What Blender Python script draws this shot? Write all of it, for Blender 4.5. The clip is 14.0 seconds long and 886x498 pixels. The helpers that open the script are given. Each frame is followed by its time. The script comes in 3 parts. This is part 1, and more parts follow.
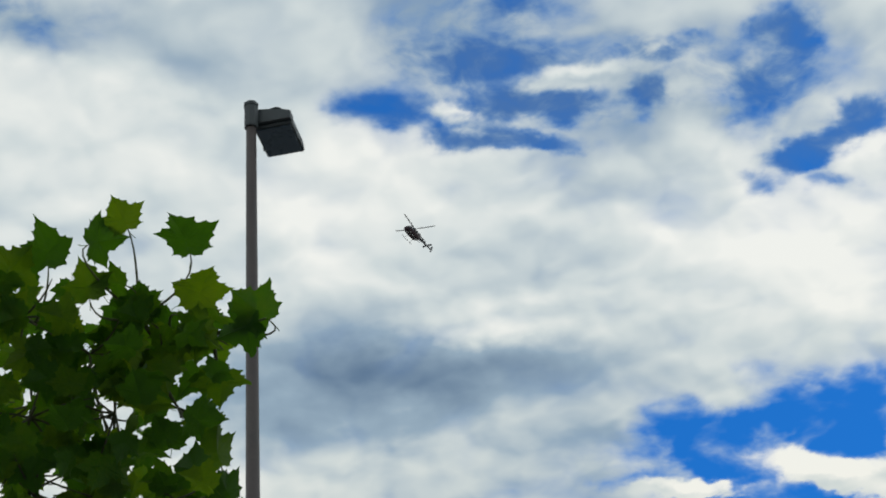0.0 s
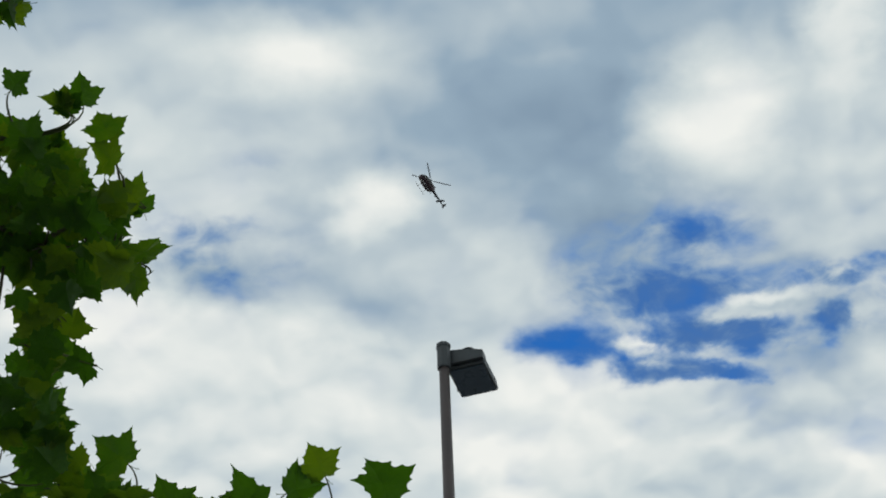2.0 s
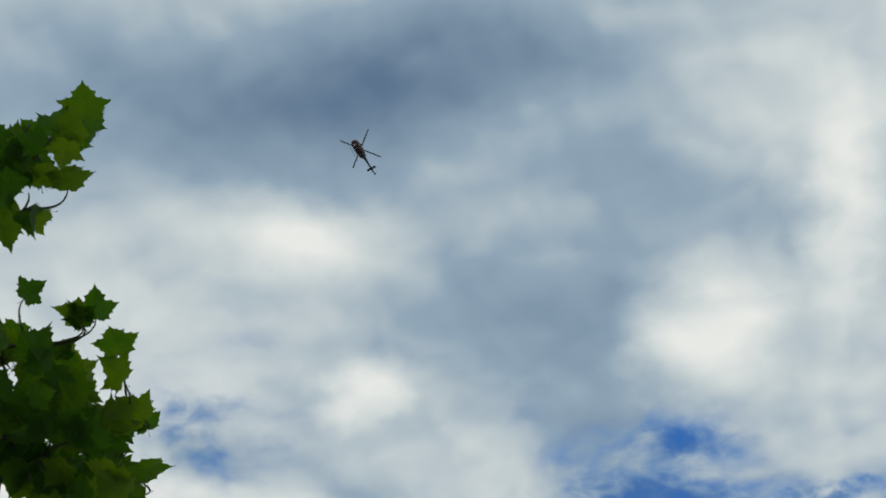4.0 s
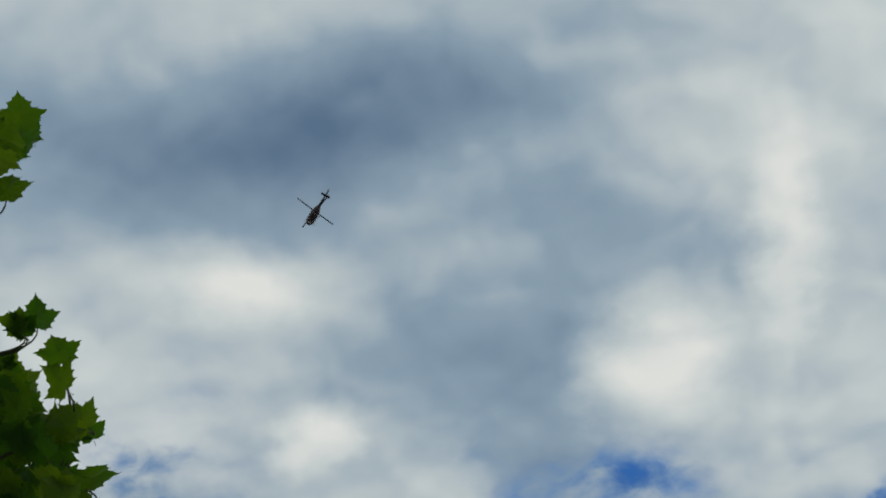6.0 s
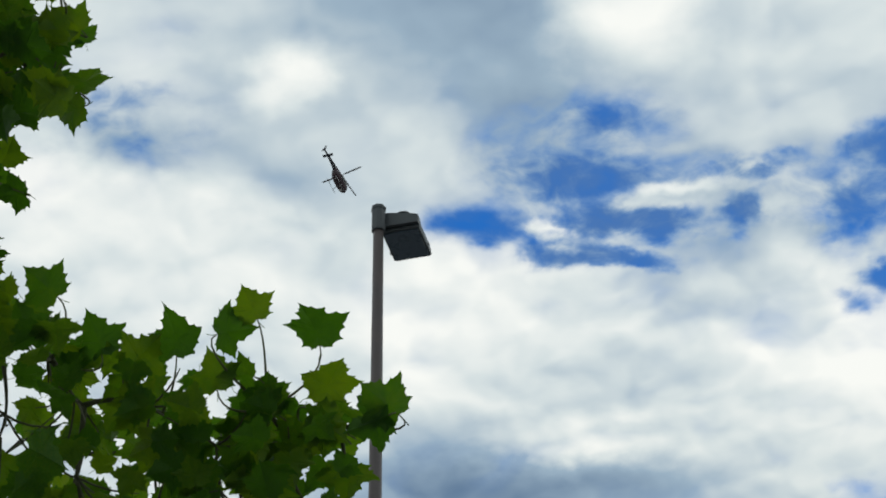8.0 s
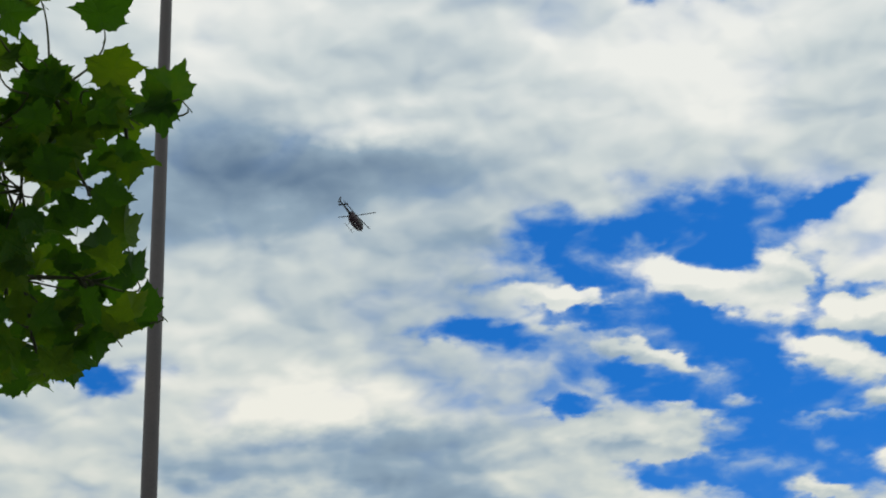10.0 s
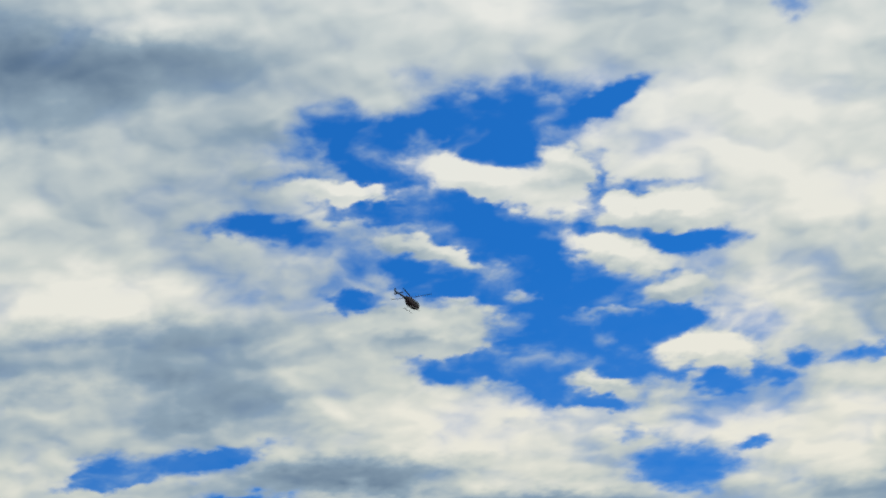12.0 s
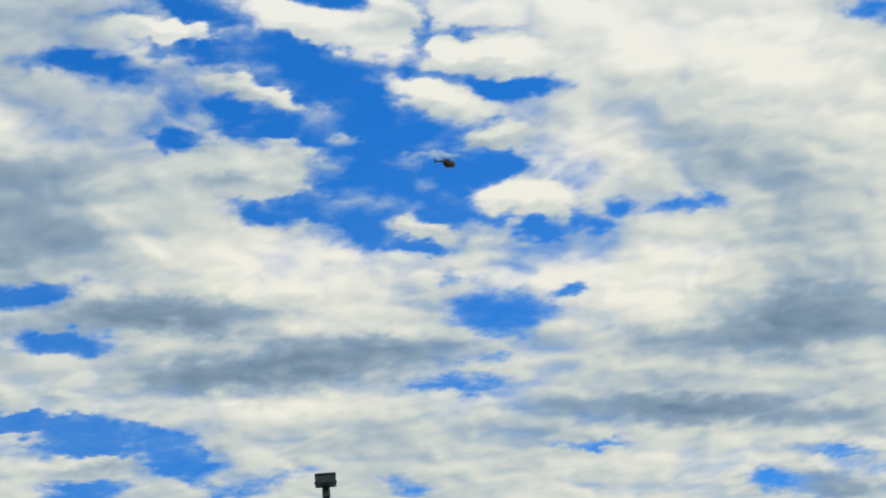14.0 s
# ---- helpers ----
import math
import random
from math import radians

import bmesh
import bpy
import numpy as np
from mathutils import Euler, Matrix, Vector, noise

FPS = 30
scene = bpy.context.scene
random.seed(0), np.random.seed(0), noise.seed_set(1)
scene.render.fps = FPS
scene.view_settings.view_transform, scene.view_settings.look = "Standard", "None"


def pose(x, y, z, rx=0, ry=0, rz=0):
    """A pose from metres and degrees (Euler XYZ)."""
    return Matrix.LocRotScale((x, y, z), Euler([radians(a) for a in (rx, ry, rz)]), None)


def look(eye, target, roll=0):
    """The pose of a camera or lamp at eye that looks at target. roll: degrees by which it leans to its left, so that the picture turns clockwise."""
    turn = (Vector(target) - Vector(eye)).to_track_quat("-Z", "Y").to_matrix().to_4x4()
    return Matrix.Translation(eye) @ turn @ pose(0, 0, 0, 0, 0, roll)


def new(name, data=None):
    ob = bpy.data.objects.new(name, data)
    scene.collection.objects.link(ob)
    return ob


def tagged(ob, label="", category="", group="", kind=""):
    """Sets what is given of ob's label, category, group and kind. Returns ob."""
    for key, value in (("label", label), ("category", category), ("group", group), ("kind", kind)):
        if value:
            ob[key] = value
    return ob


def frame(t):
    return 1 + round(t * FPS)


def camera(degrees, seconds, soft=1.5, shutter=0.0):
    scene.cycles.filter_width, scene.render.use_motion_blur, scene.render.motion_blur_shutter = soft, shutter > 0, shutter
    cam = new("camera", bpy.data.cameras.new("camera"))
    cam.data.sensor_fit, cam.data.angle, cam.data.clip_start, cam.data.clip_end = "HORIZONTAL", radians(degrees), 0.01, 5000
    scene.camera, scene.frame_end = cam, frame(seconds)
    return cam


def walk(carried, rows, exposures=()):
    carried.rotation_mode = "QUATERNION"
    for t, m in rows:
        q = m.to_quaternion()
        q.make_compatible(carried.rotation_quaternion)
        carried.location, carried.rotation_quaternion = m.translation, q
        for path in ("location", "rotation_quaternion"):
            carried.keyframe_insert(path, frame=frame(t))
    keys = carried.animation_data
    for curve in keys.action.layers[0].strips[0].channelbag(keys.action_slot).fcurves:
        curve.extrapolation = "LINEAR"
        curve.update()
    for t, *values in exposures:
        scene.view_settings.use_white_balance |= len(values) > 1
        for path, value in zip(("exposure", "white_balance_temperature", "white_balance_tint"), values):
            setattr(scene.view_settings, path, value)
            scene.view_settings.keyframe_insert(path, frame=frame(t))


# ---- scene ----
def aim(x, y, z, az, el, lean):
    """A camera pose from its place, compass bearing from +y, elevation and lean, in degrees."""
    return pose(x, y, z, 0, 0, -az) @ pose(0, 0, 0, 90 + el, 0, 0) @ pose(0, 0, 0, 0, 0, lean)


cam = camera(22.18, 14.0, soft=1.9)
walk(cam, [
    (0, aim(0.007, -0.061, 1.561, 0.01, 36.11, -3.79)),
    (0.5, aim(0.019, -0.090, 1.526, -1.49, 36.65, -3.55)),
    (1, aim(0.016, -0.061, 1.540, -2.82, 38.19, -3.44)),
    (1.5, aim(-0.002, -0.034, 1.596, -4.67, 40.40, -2.58)),
    (2, aim(-0.000, -0.030, 1.596, -5.85, 42.35, -2.27)),
    (2.5, aim(-0.014, 0.185, 1.779, -6.44, 44.69, -0.82)),
    (3, aim(0.060, -0.011, 1.552, -6.85, 46.44, -0.75)),
    (3.5, aim(0.065, -0.083, 1.532, -6.10, 46.73, -0.47)),
    (4, aim(-0.027, -0.088, 1.762, -5.93, 47.23, 1.76)),
    (6.5, aim(0.042, -0.002, 1.607, -3.60, 48.32, -3.08)),
    (7, aim(0.059, -0.046, 1.618, -3.73, 45.61, -4.89)),
    (7.5, aim(-0.029, 0.061, 1.588, -4.14, 42.32, -1.60)),
    (8, aim(-0.044, 0.109, 1.602, -3.73, 39.14, -0.62)),
    (8.2, aim(-0.046, 0.086, 1.598, -3.09, 38.10, 0.23)),
    (10.3, aim(-0.015, 0.034, 1.586, 3.36, 30.25, -3.10)),
    (10.5, aim(-0.021, 0.071, 1.540, 3.98, 29.84, -3.59)),
    (11, aim(-0.008, -0.013, 1.630, 6.28, 28.58, -4.80)),
    (11.5, aim(-0.002, -0.003, 1.607, 7.71, 28.27, -4.95)),
    (12, aim(-0.001, -0.001, 1.602, 8.39, 28.02, -4.79)),
    (12.5, aim(-0.000, -0.000, 1.601, 10.19, 26.86, -4.62)),
    (13, aim(-0.002, 0.000, 1.601, 12.02, 24.83, -4.80)),
    (13.5, aim(-0.007, 0.000, 1.603, 12.24, 23.44, -4.61)),
    (14, aim(0.009, -0.000, 1.597, 12.87, 23.72, -5.06)),
], exposures=[(0, 0.08), (1, 0.1), (2.5, 0.05), (4, -0.03), (6.5, -0.2), (7, -0.15), (7.5, -0.03), (8, 0.2), (8.2, 0.2), (10.5, -0.03), (11, -0.06), (12.5, -0.06), (14, 0.02)])

# ---- world and sun ----
SUN_AZ, SUN_EL = 62, 52
world = bpy.data.worlds.new("sky")
scene.world = world
world.use_nodes = True
wn = world.node_tree
sky = wn.nodes.new("ShaderNodeTexSky")
sky.sky_type, sky.sun_disc = "NISHITA", False
sky.sun_elevation, sky.sun_rotation = radians(SUN_EL), radians(SUN_AZ)
sky.air_density, sky.dust_density, sky.ozone_density = 1.0, 0.3, 3.0
tint = wn.nodes.new("ShaderNodeMix")
tint.data_type, tint.blend_type = "RGBA", "MULTIPLY"
tint.inputs["Factor"].default_value = 1.0
tint.inputs["B"].default_value = (0.068, 0.47, 0.93, 1)
wn.links.new(sky.outputs[0], tint.inputs["A"])
wn.links.new(tint.outputs["Result"], wn.nodes["Background"].inputs[0])
wn.nodes["Background"].inputs[1].default_value = 0.13

sun_data = bpy.data.lights.new("sun", "SUN")
sun_data.energy, sun_data.angle, sun_data.color = 2.2, radians(2), (1.0, 0.95, 0.88)
sun = new("sun", sun_data)
sun.matrix_world = look(
    (200 * math.sin(radians(SUN_AZ)), 200 * math.cos(radians(SUN_AZ)), 200 * math.tan(radians(SUN_EL))), (0, 0, 0))


# ---- node helpers ----
class Nodes:
    def __init__(self, name):
        self.mat = bpy.data.materials.new(name)
        self.mat.use_nodes = True
        self.tree = self.mat.node_tree
        self.bsdf = self.tree.nodes["Principled BSDF"]
        self.out = self.tree.nodes["Material Output"]

    def add(self, kind):
        return self.tree.nodes.new("ShaderNode" + kind)

    def put(self, socket, value):
        if isinstance(value, bpy.types.NodeSocket):
            self.tree.links.new(value, socket)
        else:
            socket.default_value = value

    def math(self, op, a, b=0.0, c=0.0):
        n = self.add("Math")
        n.operation = op
        for i, v in enumerate((a, b, c)):
            self.put(n.inputs[i], v)
        return n.outputs[0]

    def vec(self, op, a, b=None):
        n = self.add("VectorMath")
        n.operation = op
        self.put(n.inputs[0], a)
        if b is not None:
            self.put(n.inputs["Scale"] if op == "SCALE" else n.inputs[1], b)
        return n.outputs["Value"] if op in ("DOT_PRODUCT", "LENGTH") else n.outputs[0]

    def noise(self, vector, scale, detail=4.0, rough=0.5, colour=False, dims="3D"):
        n = self.add("TexNoise")
        n.noise_dimensions = dims
        self.put(n.inputs["Vector"], vector)
        n.inputs["Scale"].default_value, n.inputs["Detail"].default_value = scale, detail
        n.inputs["Roughness"].default_value = rough
        return n.outputs["Color" if colour else "Fac"]

    def ramp(self, fac, stops):
        n = self.add("ValToRGB")
        self.put(n.inputs[0], fac)
        while len(n.color_ramp.elements) < len(stops):
            n.color_ramp.elements.new(0.5)
        for e, (p, c) in zip(n.color_ramp.elements, stops):
            e.position, e.color = p, (*c, 1)
        return n.outputs[0]

    def smooth(self, value, low, high):
        n = self.add("MapRange")
        n.interpolation_type = "SMOOTHSTEP"
        self.put(n.inputs["Value"], value)
        n.inputs["From Min"].default_value, n.inputs["From Max"].default_value = low, high
        return n.outputs[0]

    def bump(self, height, strength, distance):
        n = self.add("Bump")
        n.inputs["Strength"].default_value, n.inputs["Distance"].default_value = strength, distance
        self.put(n.inputs["Height"], height)
        self.put(self.bsdf.inputs["Normal"], n.outputs[0])


def surface(name, dark, light, rough=0.5, metal=0.0, scale=8.0, relief=0.002, speck=60.0):
    """A painted or bare surface with broad stains, fine grain and a slight relief."""
    k = Nodes(name)
    at = k.add("TexCoord").outputs["Object"]
    broad, fine = k.noise(at, scale, 5, 0.6), k.noise(at, speck, 3, 0.6)
    mixed = k.math("MULTIPLY_ADD", fine, 0.4, k.math("MULTIPLY", broad, 0.6))
    k.put(k.bsdf.inputs["Base Color"], k.ramp(mixed, [(0.32, dark), (0.68, light)]))
    k.put(k.bsdf.inputs["Roughness"], k.math("MULTIPLY_ADD", broad, 0.3, rough - 0.15))
    k.bsdf.inputs["Metallic"].default_value = metal
    k.bump(fine, 0.4, relief)
    return k.mat


# ---- the cloud layer ----
def cloud_material():
    k = Nodes("cloud")
    way = k.vec("NORMALIZE", k.add("TexCoord").outputs["Object"])
    az, el = radians(3), radians(35)
    ahead = Vector((math.sin(az) * math.cos(el), math.cos(az) * math.cos(el), math.sin(el)))
    side = Vector((math.cos(az), -math.sin(az), 0))
    above = side.cross(ahead)
    depth = k.math("MAXIMUM", k.vec("DOT_PRODUCT", way, tuple(ahead)), 0.08)
    flat = k.add("CombineXYZ")
    k.put(flat.inputs[0], k.math("DIVIDE", k.vec("DOT_PRODUCT", way, tuple(side * 400)), depth))
    k.put(flat.inputs[1], k.math("DIVIDE", k.vec("DOT_PRODUCT", way, tuple(above * 400)), depth))
    # the level sheet of cloud, seen from below
    split = k.add("SeparateXYZ")
    k.put(split.inputs[0], way)
    height = split.outputs[2]
    rise = k.math("ADD", k.math("MAXIMUM", height, 0.0), 0.15)
    sheet = k.add("CombineXYZ")
    k.put(sheet.inputs[0], k.math("DIVIDE", split.outputs[0], rise))
    k.put(sheet.inputs[1], k.math("DIVIDE", split.outputs[1], rise))
    sheet = sheet.outputs[0]
    swirl = k.vec("SUBTRACT", k.noise(sheet, 17, 3, 0.5, True), (0.5, 0.5, 0.5))
    twist = k.vec("SUBTRACT", k.noise(sheet, 50, 3, 0.55, True), (0.5, 0.5, 0.5))
    bent = k.vec("ADD", flat.outputs[0], k.vec("MULTIPLY", swirl, (13, 6, 0)))
    bent = k.vec("ADD", bent, k.vec("MULTIPLY", twist, (7.5, 4.5, 0)))
    broad = k.math("SUBTRACT", k.noise(sheet, 5.7, 2, 0.45), 0.5)
    curl = k.vec("ADD", sheet, k.vec("SCALE", swirl, 0.042))
    fine = k.math("SUBTRACT", k.noise(curl, 20, 2.6, 0.45), 0.5)
    fray = k.math("SUBTRACT", k.noise(curl, 57, 4, 0.52), 0.5)
    # the sheet sampled sunward: where it is thicker, shade is painted into the glow here
    higher = k.math("SUBTRACT", k.noise(k.vec("ADD", curl, (0.0055, -0.014, 0)), 20, 2, 0.45), 0.5)
    # high overhead the layer is smoother
    crisp = k.math("MULTIPLY_ADD", k.smooth(height, 0.55, 0.75), -0.4, 1.0)
    sums = {}

    def blob(total, u, v, ru, rv, tilt, weight):
        place = k.add("Mapping")
        place.vector_type = "TEXTURE"
        k.put(place.inputs["Vector"], bent)
        place.inputs["Location"].default_value = (u, v, 0)
        place.inputs["Rotation"].default_value = (0, 0, radians(tilt))
        place.inputs["Scale"].default_value = (ru * 2, rv * 2, 1)
        ball = k.add("TexGradient")
        ball.gradient_type = "SPHERICAL"
        k.put(ball.inputs[0], place.outputs[0])
        soft = k.smooth(ball.outputs["Fac"], 0.0, 1.0) if total == "shade" else k.smooth(ball.outputs["Fac"], 0.12, 0.88)
        sums[total] = k.math("MULTIPLY_ADD", soft, weight, sums.get(total, 0.0))

    def gap(u, v, ru, rv, tilt, weight):
        blob("gap", u, v, ru * 1.06, rv * 1.14, tilt, -weight)

    def puff(u, v, ru, rv, tilt, weight):
        """A heap of cloud: a firm top painted bright and a thin foot painted shaded."""
        blob("puff", u, v, ru, rv * 0.95, tilt, weight)
        blob("puff", u, v - rv * 1.1, ru * 0.95, rv * 0.8, tilt, weight * 0.25)
        blob("shade", u, v + rv * 0.4, ru * 0.8, rv * 0.6, tilt, -0.16)
        blob("shade", u, v - rv * 0.6, ru * 0.9, rv * 0.5, tilt, 0.12)

    def dim(u, v, ru, rv, tilt, weight):
        blob("shade", u, v, ru * 1.15, rv * 1.15, tilt, weight * 0.72)

    def lit(u, v, ru, rv, tilt, weight):
        blob("shade", u, v, ru, rv, tilt, -weight)

    gap(26.6, -29.5, 9.6, 4.8, -16, 1)
    gap(48.0, -27.7, 16.8, 5.1, 6, 1)
    gap(70.1, -24.3, 6.1, 1.6, 24, 0.9)
    gap(37.3, -38.7, 6.1, 2.6, -19, 0.9)
    gap(47.1, -45.7, 11.3, 3.5, -9, 1)
    gap(57.0, -52.2, 8.2, 5.1, -4, 1)
    gap(65.0, -57.9, 11.4, 4.1, 1, 1)
    gap(56.8, -66.2, 8.8, 9.3, -4, 1)
    gap(69.7, -67.6, 8.8, 6.2, -4, 1)
    gap(44.7, -71.2, 10.3, 2.5, -1, 1)
    gap(59.0, -75.1, 6.2, 2.3, -14, 0.9)
    gap(66.9, -41.6, 2.1, 4.6, -4, 0.5)
    gap(84.5, -50.0, 7.8, 1.6, -1, 0.9)
    gap(76.1, -40.0, 7.2, 0.9, 1, 0.5)
    gap(6.7, -43.8, 8.5, 1.7, -7, 0.75)
    gap(11.9, -32.6, 6.0, 2.4, -24, 0.4)
    gap(26.9, -41.9, 7.1, 1.4, -4, 0.75)
    gap(24.0, -58.0, 5.1, 1.0, -4, 0.8)
    gap(40.9, -55.5, 8.2, 2.9, -9, 0.95)
    gap(80.3, -63.1, 5.2, 1.4, -9, 0.6)
    gap(81.9, -74.2, 3.3, 1.6, -4, 0.8)
    gap(97.6, -74.8, 4.4, 2.1, -4, 0.7)
    gap(90.2, -77.4, 3.2, 1.5, -4, 0.6)
    gap(106.1, -72.2, 2.7, 1.3, -4, 0.5)
    gap(66.0, -79.3, 6.8, 1.4, -9, 0.75)
    gap(73.5, -86.1, 4.4, 1.3, -4, 0.5)
    gap(82.2, -92.8, 7.9, 3.2, -4, 0.78)
    gap(95.0, -88.8, 3.0, 0.9, -4, 0.6)
    gap(-13.2, -85.6, 11.6, 2.5, 4, 0.95)
    gap(-1.0, -84.4, 8.1, 1.4, 4, 0.75)
    gap(-41.7, -73.0, 4.5, 0.8, -4, 0.4)
    gap(-23.4, -87.9, 6.5, 1.3, 1, 0.8)
    gap(104.7, -9.3, 3.9, 1.8, -3, 0.5)
    gap(80.5, -101.2, 4.5, 1.1, -3, 0.5)
    gap(75.2, -105.3, 7.0, 1.3, -3, 0.55)
    gap(100.0, -118.6, 6.1, 0.8, -3, 0.7)
    gap(3.1, -94.1, 9.2, 1.9, -7, 1)
    gap(9.4, -112.8, 16.4, 2.7, -12, 1)
    gap(20.6, -115.4, 6.3, 3.0, -24, 0.8)
    gap(-3.5, -108.2, 9.5, 1.5, 0, 0.85)
    gap(5.0, -122.2, 6.6, 1.7, -4, 0.85)
    gap(30.7, -122.7, 6.8, 1.5, -4, 0.65)
    gap(40.1, -120.0, 7.3, 1.3, -3, 0.4)
    gap(67.5, -125.4, 3.7, 1.3, -4, 0.6)
    gap(62.2, -123.4, 2.6, 1.1, -4, 0.4)
    gap(135.8, -127.9, 5.1, 1.7, -4, 0.6)
    gap(148.2, -123.0, 6.9, 0.9, -3, 0.4)
    gap(120.4, -73.5, 7.1, 1.4, 1, 0.7)
    gap(152.5, -38.3, 5.0, 2.3, -1, 0.85)
    gap(-23.9, 33.8, 9.0, 2.2, -11, 0.5)
    gap(-7.2, 38.9, 11.5, 4.2, -6, 0.45)
    gap(3.1, 31.8, 11.5, 2.2, -1, 0.85)
    gap(-10.4, 27.4, 6.0, 2.8, -6, 0.8)
    gap(1.5, 25.4, 6.5, 1.4, -1, 0.75)
    gap(22.3, 33.4, 4.2, 2.6, 14, 0.8)
    gap(16.8, 38.5, 14.9, 3.2, -6, 0.28)
    gap(47.0, 40.9, 5.1, 4.0, -6, 0.65)
    gap(43.0, 30.8, 7.4, 4.0, 9, 0.45)
    gap(49.8, 19.4, 7.4, 2.0, 9, 0.95)
    gap(59.3, 24.7, 4.9, 2.6, 14, 0.75)
    gap(38.4, 14.7, 3.4, 1.5, -6, 0.4)
    gap(-8.5, 46.6, 14.0, 7.0, -6, 0.38)
    gap(25.1, 41.0, 6.5, 1.2, 2, 0.45)
    gap(54.2, 13.4, 4.1, 1.4, -6, 0.4)
    gap(-82.8, 56.1, 12.2, 4.0, -6, 0.3)
    gap(10.6, -35.6, 6.5, 1.4, -5, 0.4)
    gap(36.2, -18.0, 4.4, 2.0, -5, 0.3)
    gap(-87.9, 63.7, 8.9, 2.5, -3, 0.38)
    gap(-90.6, 58.3, 6.8, 1.9, -8, 0.35)
    gap(-128.8, 102.0, 4.4, 3.5, -8, 0.4)
    gap(2.0, 50.5, 8.9, 3.0, -8, 0.3)
    gap(-73.0, 75.2, 6.3, 2.1, -8, 0.15)
    gap(89.3, -73.1, 22.1, 15.7, -4, 0.32)
    gap(16.4, -48.5, 23.3, 11.2, -4, 0.25)
    gap(57.1, -50.2, 26.9, 27.8, -4, 0.28)
    gap(2.3, 33.4, 37.8, 15.0, -6, 0.2)
    gap(48.7, 27.7, 19.7, 16.9, -6, 0.22)
    gap(5.4, -113.5, 26.6, 9.6, -3, 0.3)
    gap(139.2, -127.0, 30.0, 6.8, -4, 0.22)
    gap(83.7, -106.1, 23.9, 8.7, -3, 0.22)
    gap(20.8, -44.1, 26.0, 12.1, -2, 0.12)
    gap(-96.4, 63.7, 31.4, 12.4, -8, 0.1)
    gap(30.5, -33.2, 6.1, 2.5, -4, 0.6)
    gap(64.6, -65.1, 6.2, 6.2, -4, 0.6)
    gap(54.8, -34.7, 5.0, 3.1, 57, 0.3)
    gap(37.4, 34.9, 5.9, 6.0, -6, 0.15)
    gap(63.8, -38.4, 4.1, 6.1, -4, 0.3)
    gap(-63.0, -47.5, 13.0, 2.4, -7, 0.9)
    gap(43.1, -42.6, 11.2, 2.0, -12, 0.55)
    gap(53.0, -48.9, 6.2, 2.9, -4, 0.5)
    gap(73.3, -56.4, 6.2, 1.6, -4, 0.5)
    gap(75.9, -67.0, 5.2, 4.7, -4, 0.5)
    gap(31.4, -35.3, 5.1, 2.5, -4, 0.5)
    gap(71.6, -47.9, 9.3, 1.1, -4, 0.5)
    puff(49.5, -37.2, 13.3, 2.8, -12, 1)
    puff(61.4, -36.2, 4.6, 2.2, -33, 0.8)
    puff(37.2, -29.8, 3.4, 2.0, -38, 0.45)
    puff(78.5, -44.4, 10.9, 2.5, -4, 0.9)
    puff(69.4, -51.8, 9.4, 3.0, -16, 0.95)
    puff(23.6, -38.0, 9.1, 1.6, -7, 0.85)
    puff(38.2, -50.2, 10.7, 1.8, -16, 0.7)
    puff(35.9, -64.2, 16.9, 3.1, -2, 1)
    puff(41.3, -58.9, 2.7, 0.8, -4, 0.5)
    puff(53.5, -59.2, 2.7, 0.8, -4, 0.45)
    puff(69.4, -62.9, 7.3, 0.8, 0, 0.4)
    puff(69.2, -67.3, 3.7, 2.3, -4, 0.3)
    puff(81.0, -59.0, 6.2, 1.9, 1, 0.8)
    puff(86.2, -70.8, 7.9, 2.9, -4, 0.9)
    puff(67.2, -75.7, 5.4, 1.6, -9, 0.8)
    puff(5.2, -117.2, 9.1, 1.7, 0, 0.9)
    puff(-5.1, -110.7, 5.0, 0.9, -3, 0.6)
    puff(-13.0, 31.4, 6.0, 1.3, -16, 0.5)
    puff(8.6, 36.8, 9.0, 1.6, 6, 0.4)
    puff(32.0, 30.4, 5.0, 4.0, -6, 0.25)
    dim(-51.3, 118.3, 24.1, 13.0, -4, 0.6)
    dim(-57.4, 121.4, 11.7, 6.5, -4, 0.2)
    dim(-3.6, 98.0, 22.4, 11.4, -29, 0.38)
    dim(-28.3, 82.6, 17.3, 9.3, -8, 0.3)
    dim(-32.2, 127.3, 23.0, 6.5, -9, 0.25)
    dim(-87.5, 122.8, 14.1, 9.8, -9, 0.18)
    dim(-15.0, 58.9, 12.0, 7.1, -8, 0.28)
    dim(-64.7, 74.1, 12.5, 4.2, -8, 0.12)
    dim(-9.5, 134.8, 33.4, 13.1, -9, 0.25)
    dim(8.5, 78.1, 33.0, 13.3, -19, 0.15)
    dim(-92.7, 107.1, 21.3, 16.0, -9, 0.12)
    dim(-15.3, -13.3, 21.0, 4.2, -5, 0.42)
    dim(-19.2, -12.3, 12.0, 3.0, -5, 0.12)
    dim(-29.8, -17.3, 25.0, 6.0, -5, 0.25)
    dim(-85.8, 56.5, 13.2, 4.6, -6, 0.3)
    dim(-54.5, 42.1, 16.2, 4.0, -16, 0.18)
    dim(9.2, -29.5, 10.9, 4.0, -5, 0.15)
    dim(-9.6, 45.7, 18.0, 7.0, -6, 0.3)
    dim(-34.7, -13.3, 14.7, 7.9, -3, 0.25)
    dim(-19.8, -64.9, 21.0, 3.9, -1, 0.38)
    dim(-1.5, -61.1, 11.1, 2.4, -4, 0.22)
    dim(-0.5, -76.5, 9.1, 2.5, -4, 0.2)
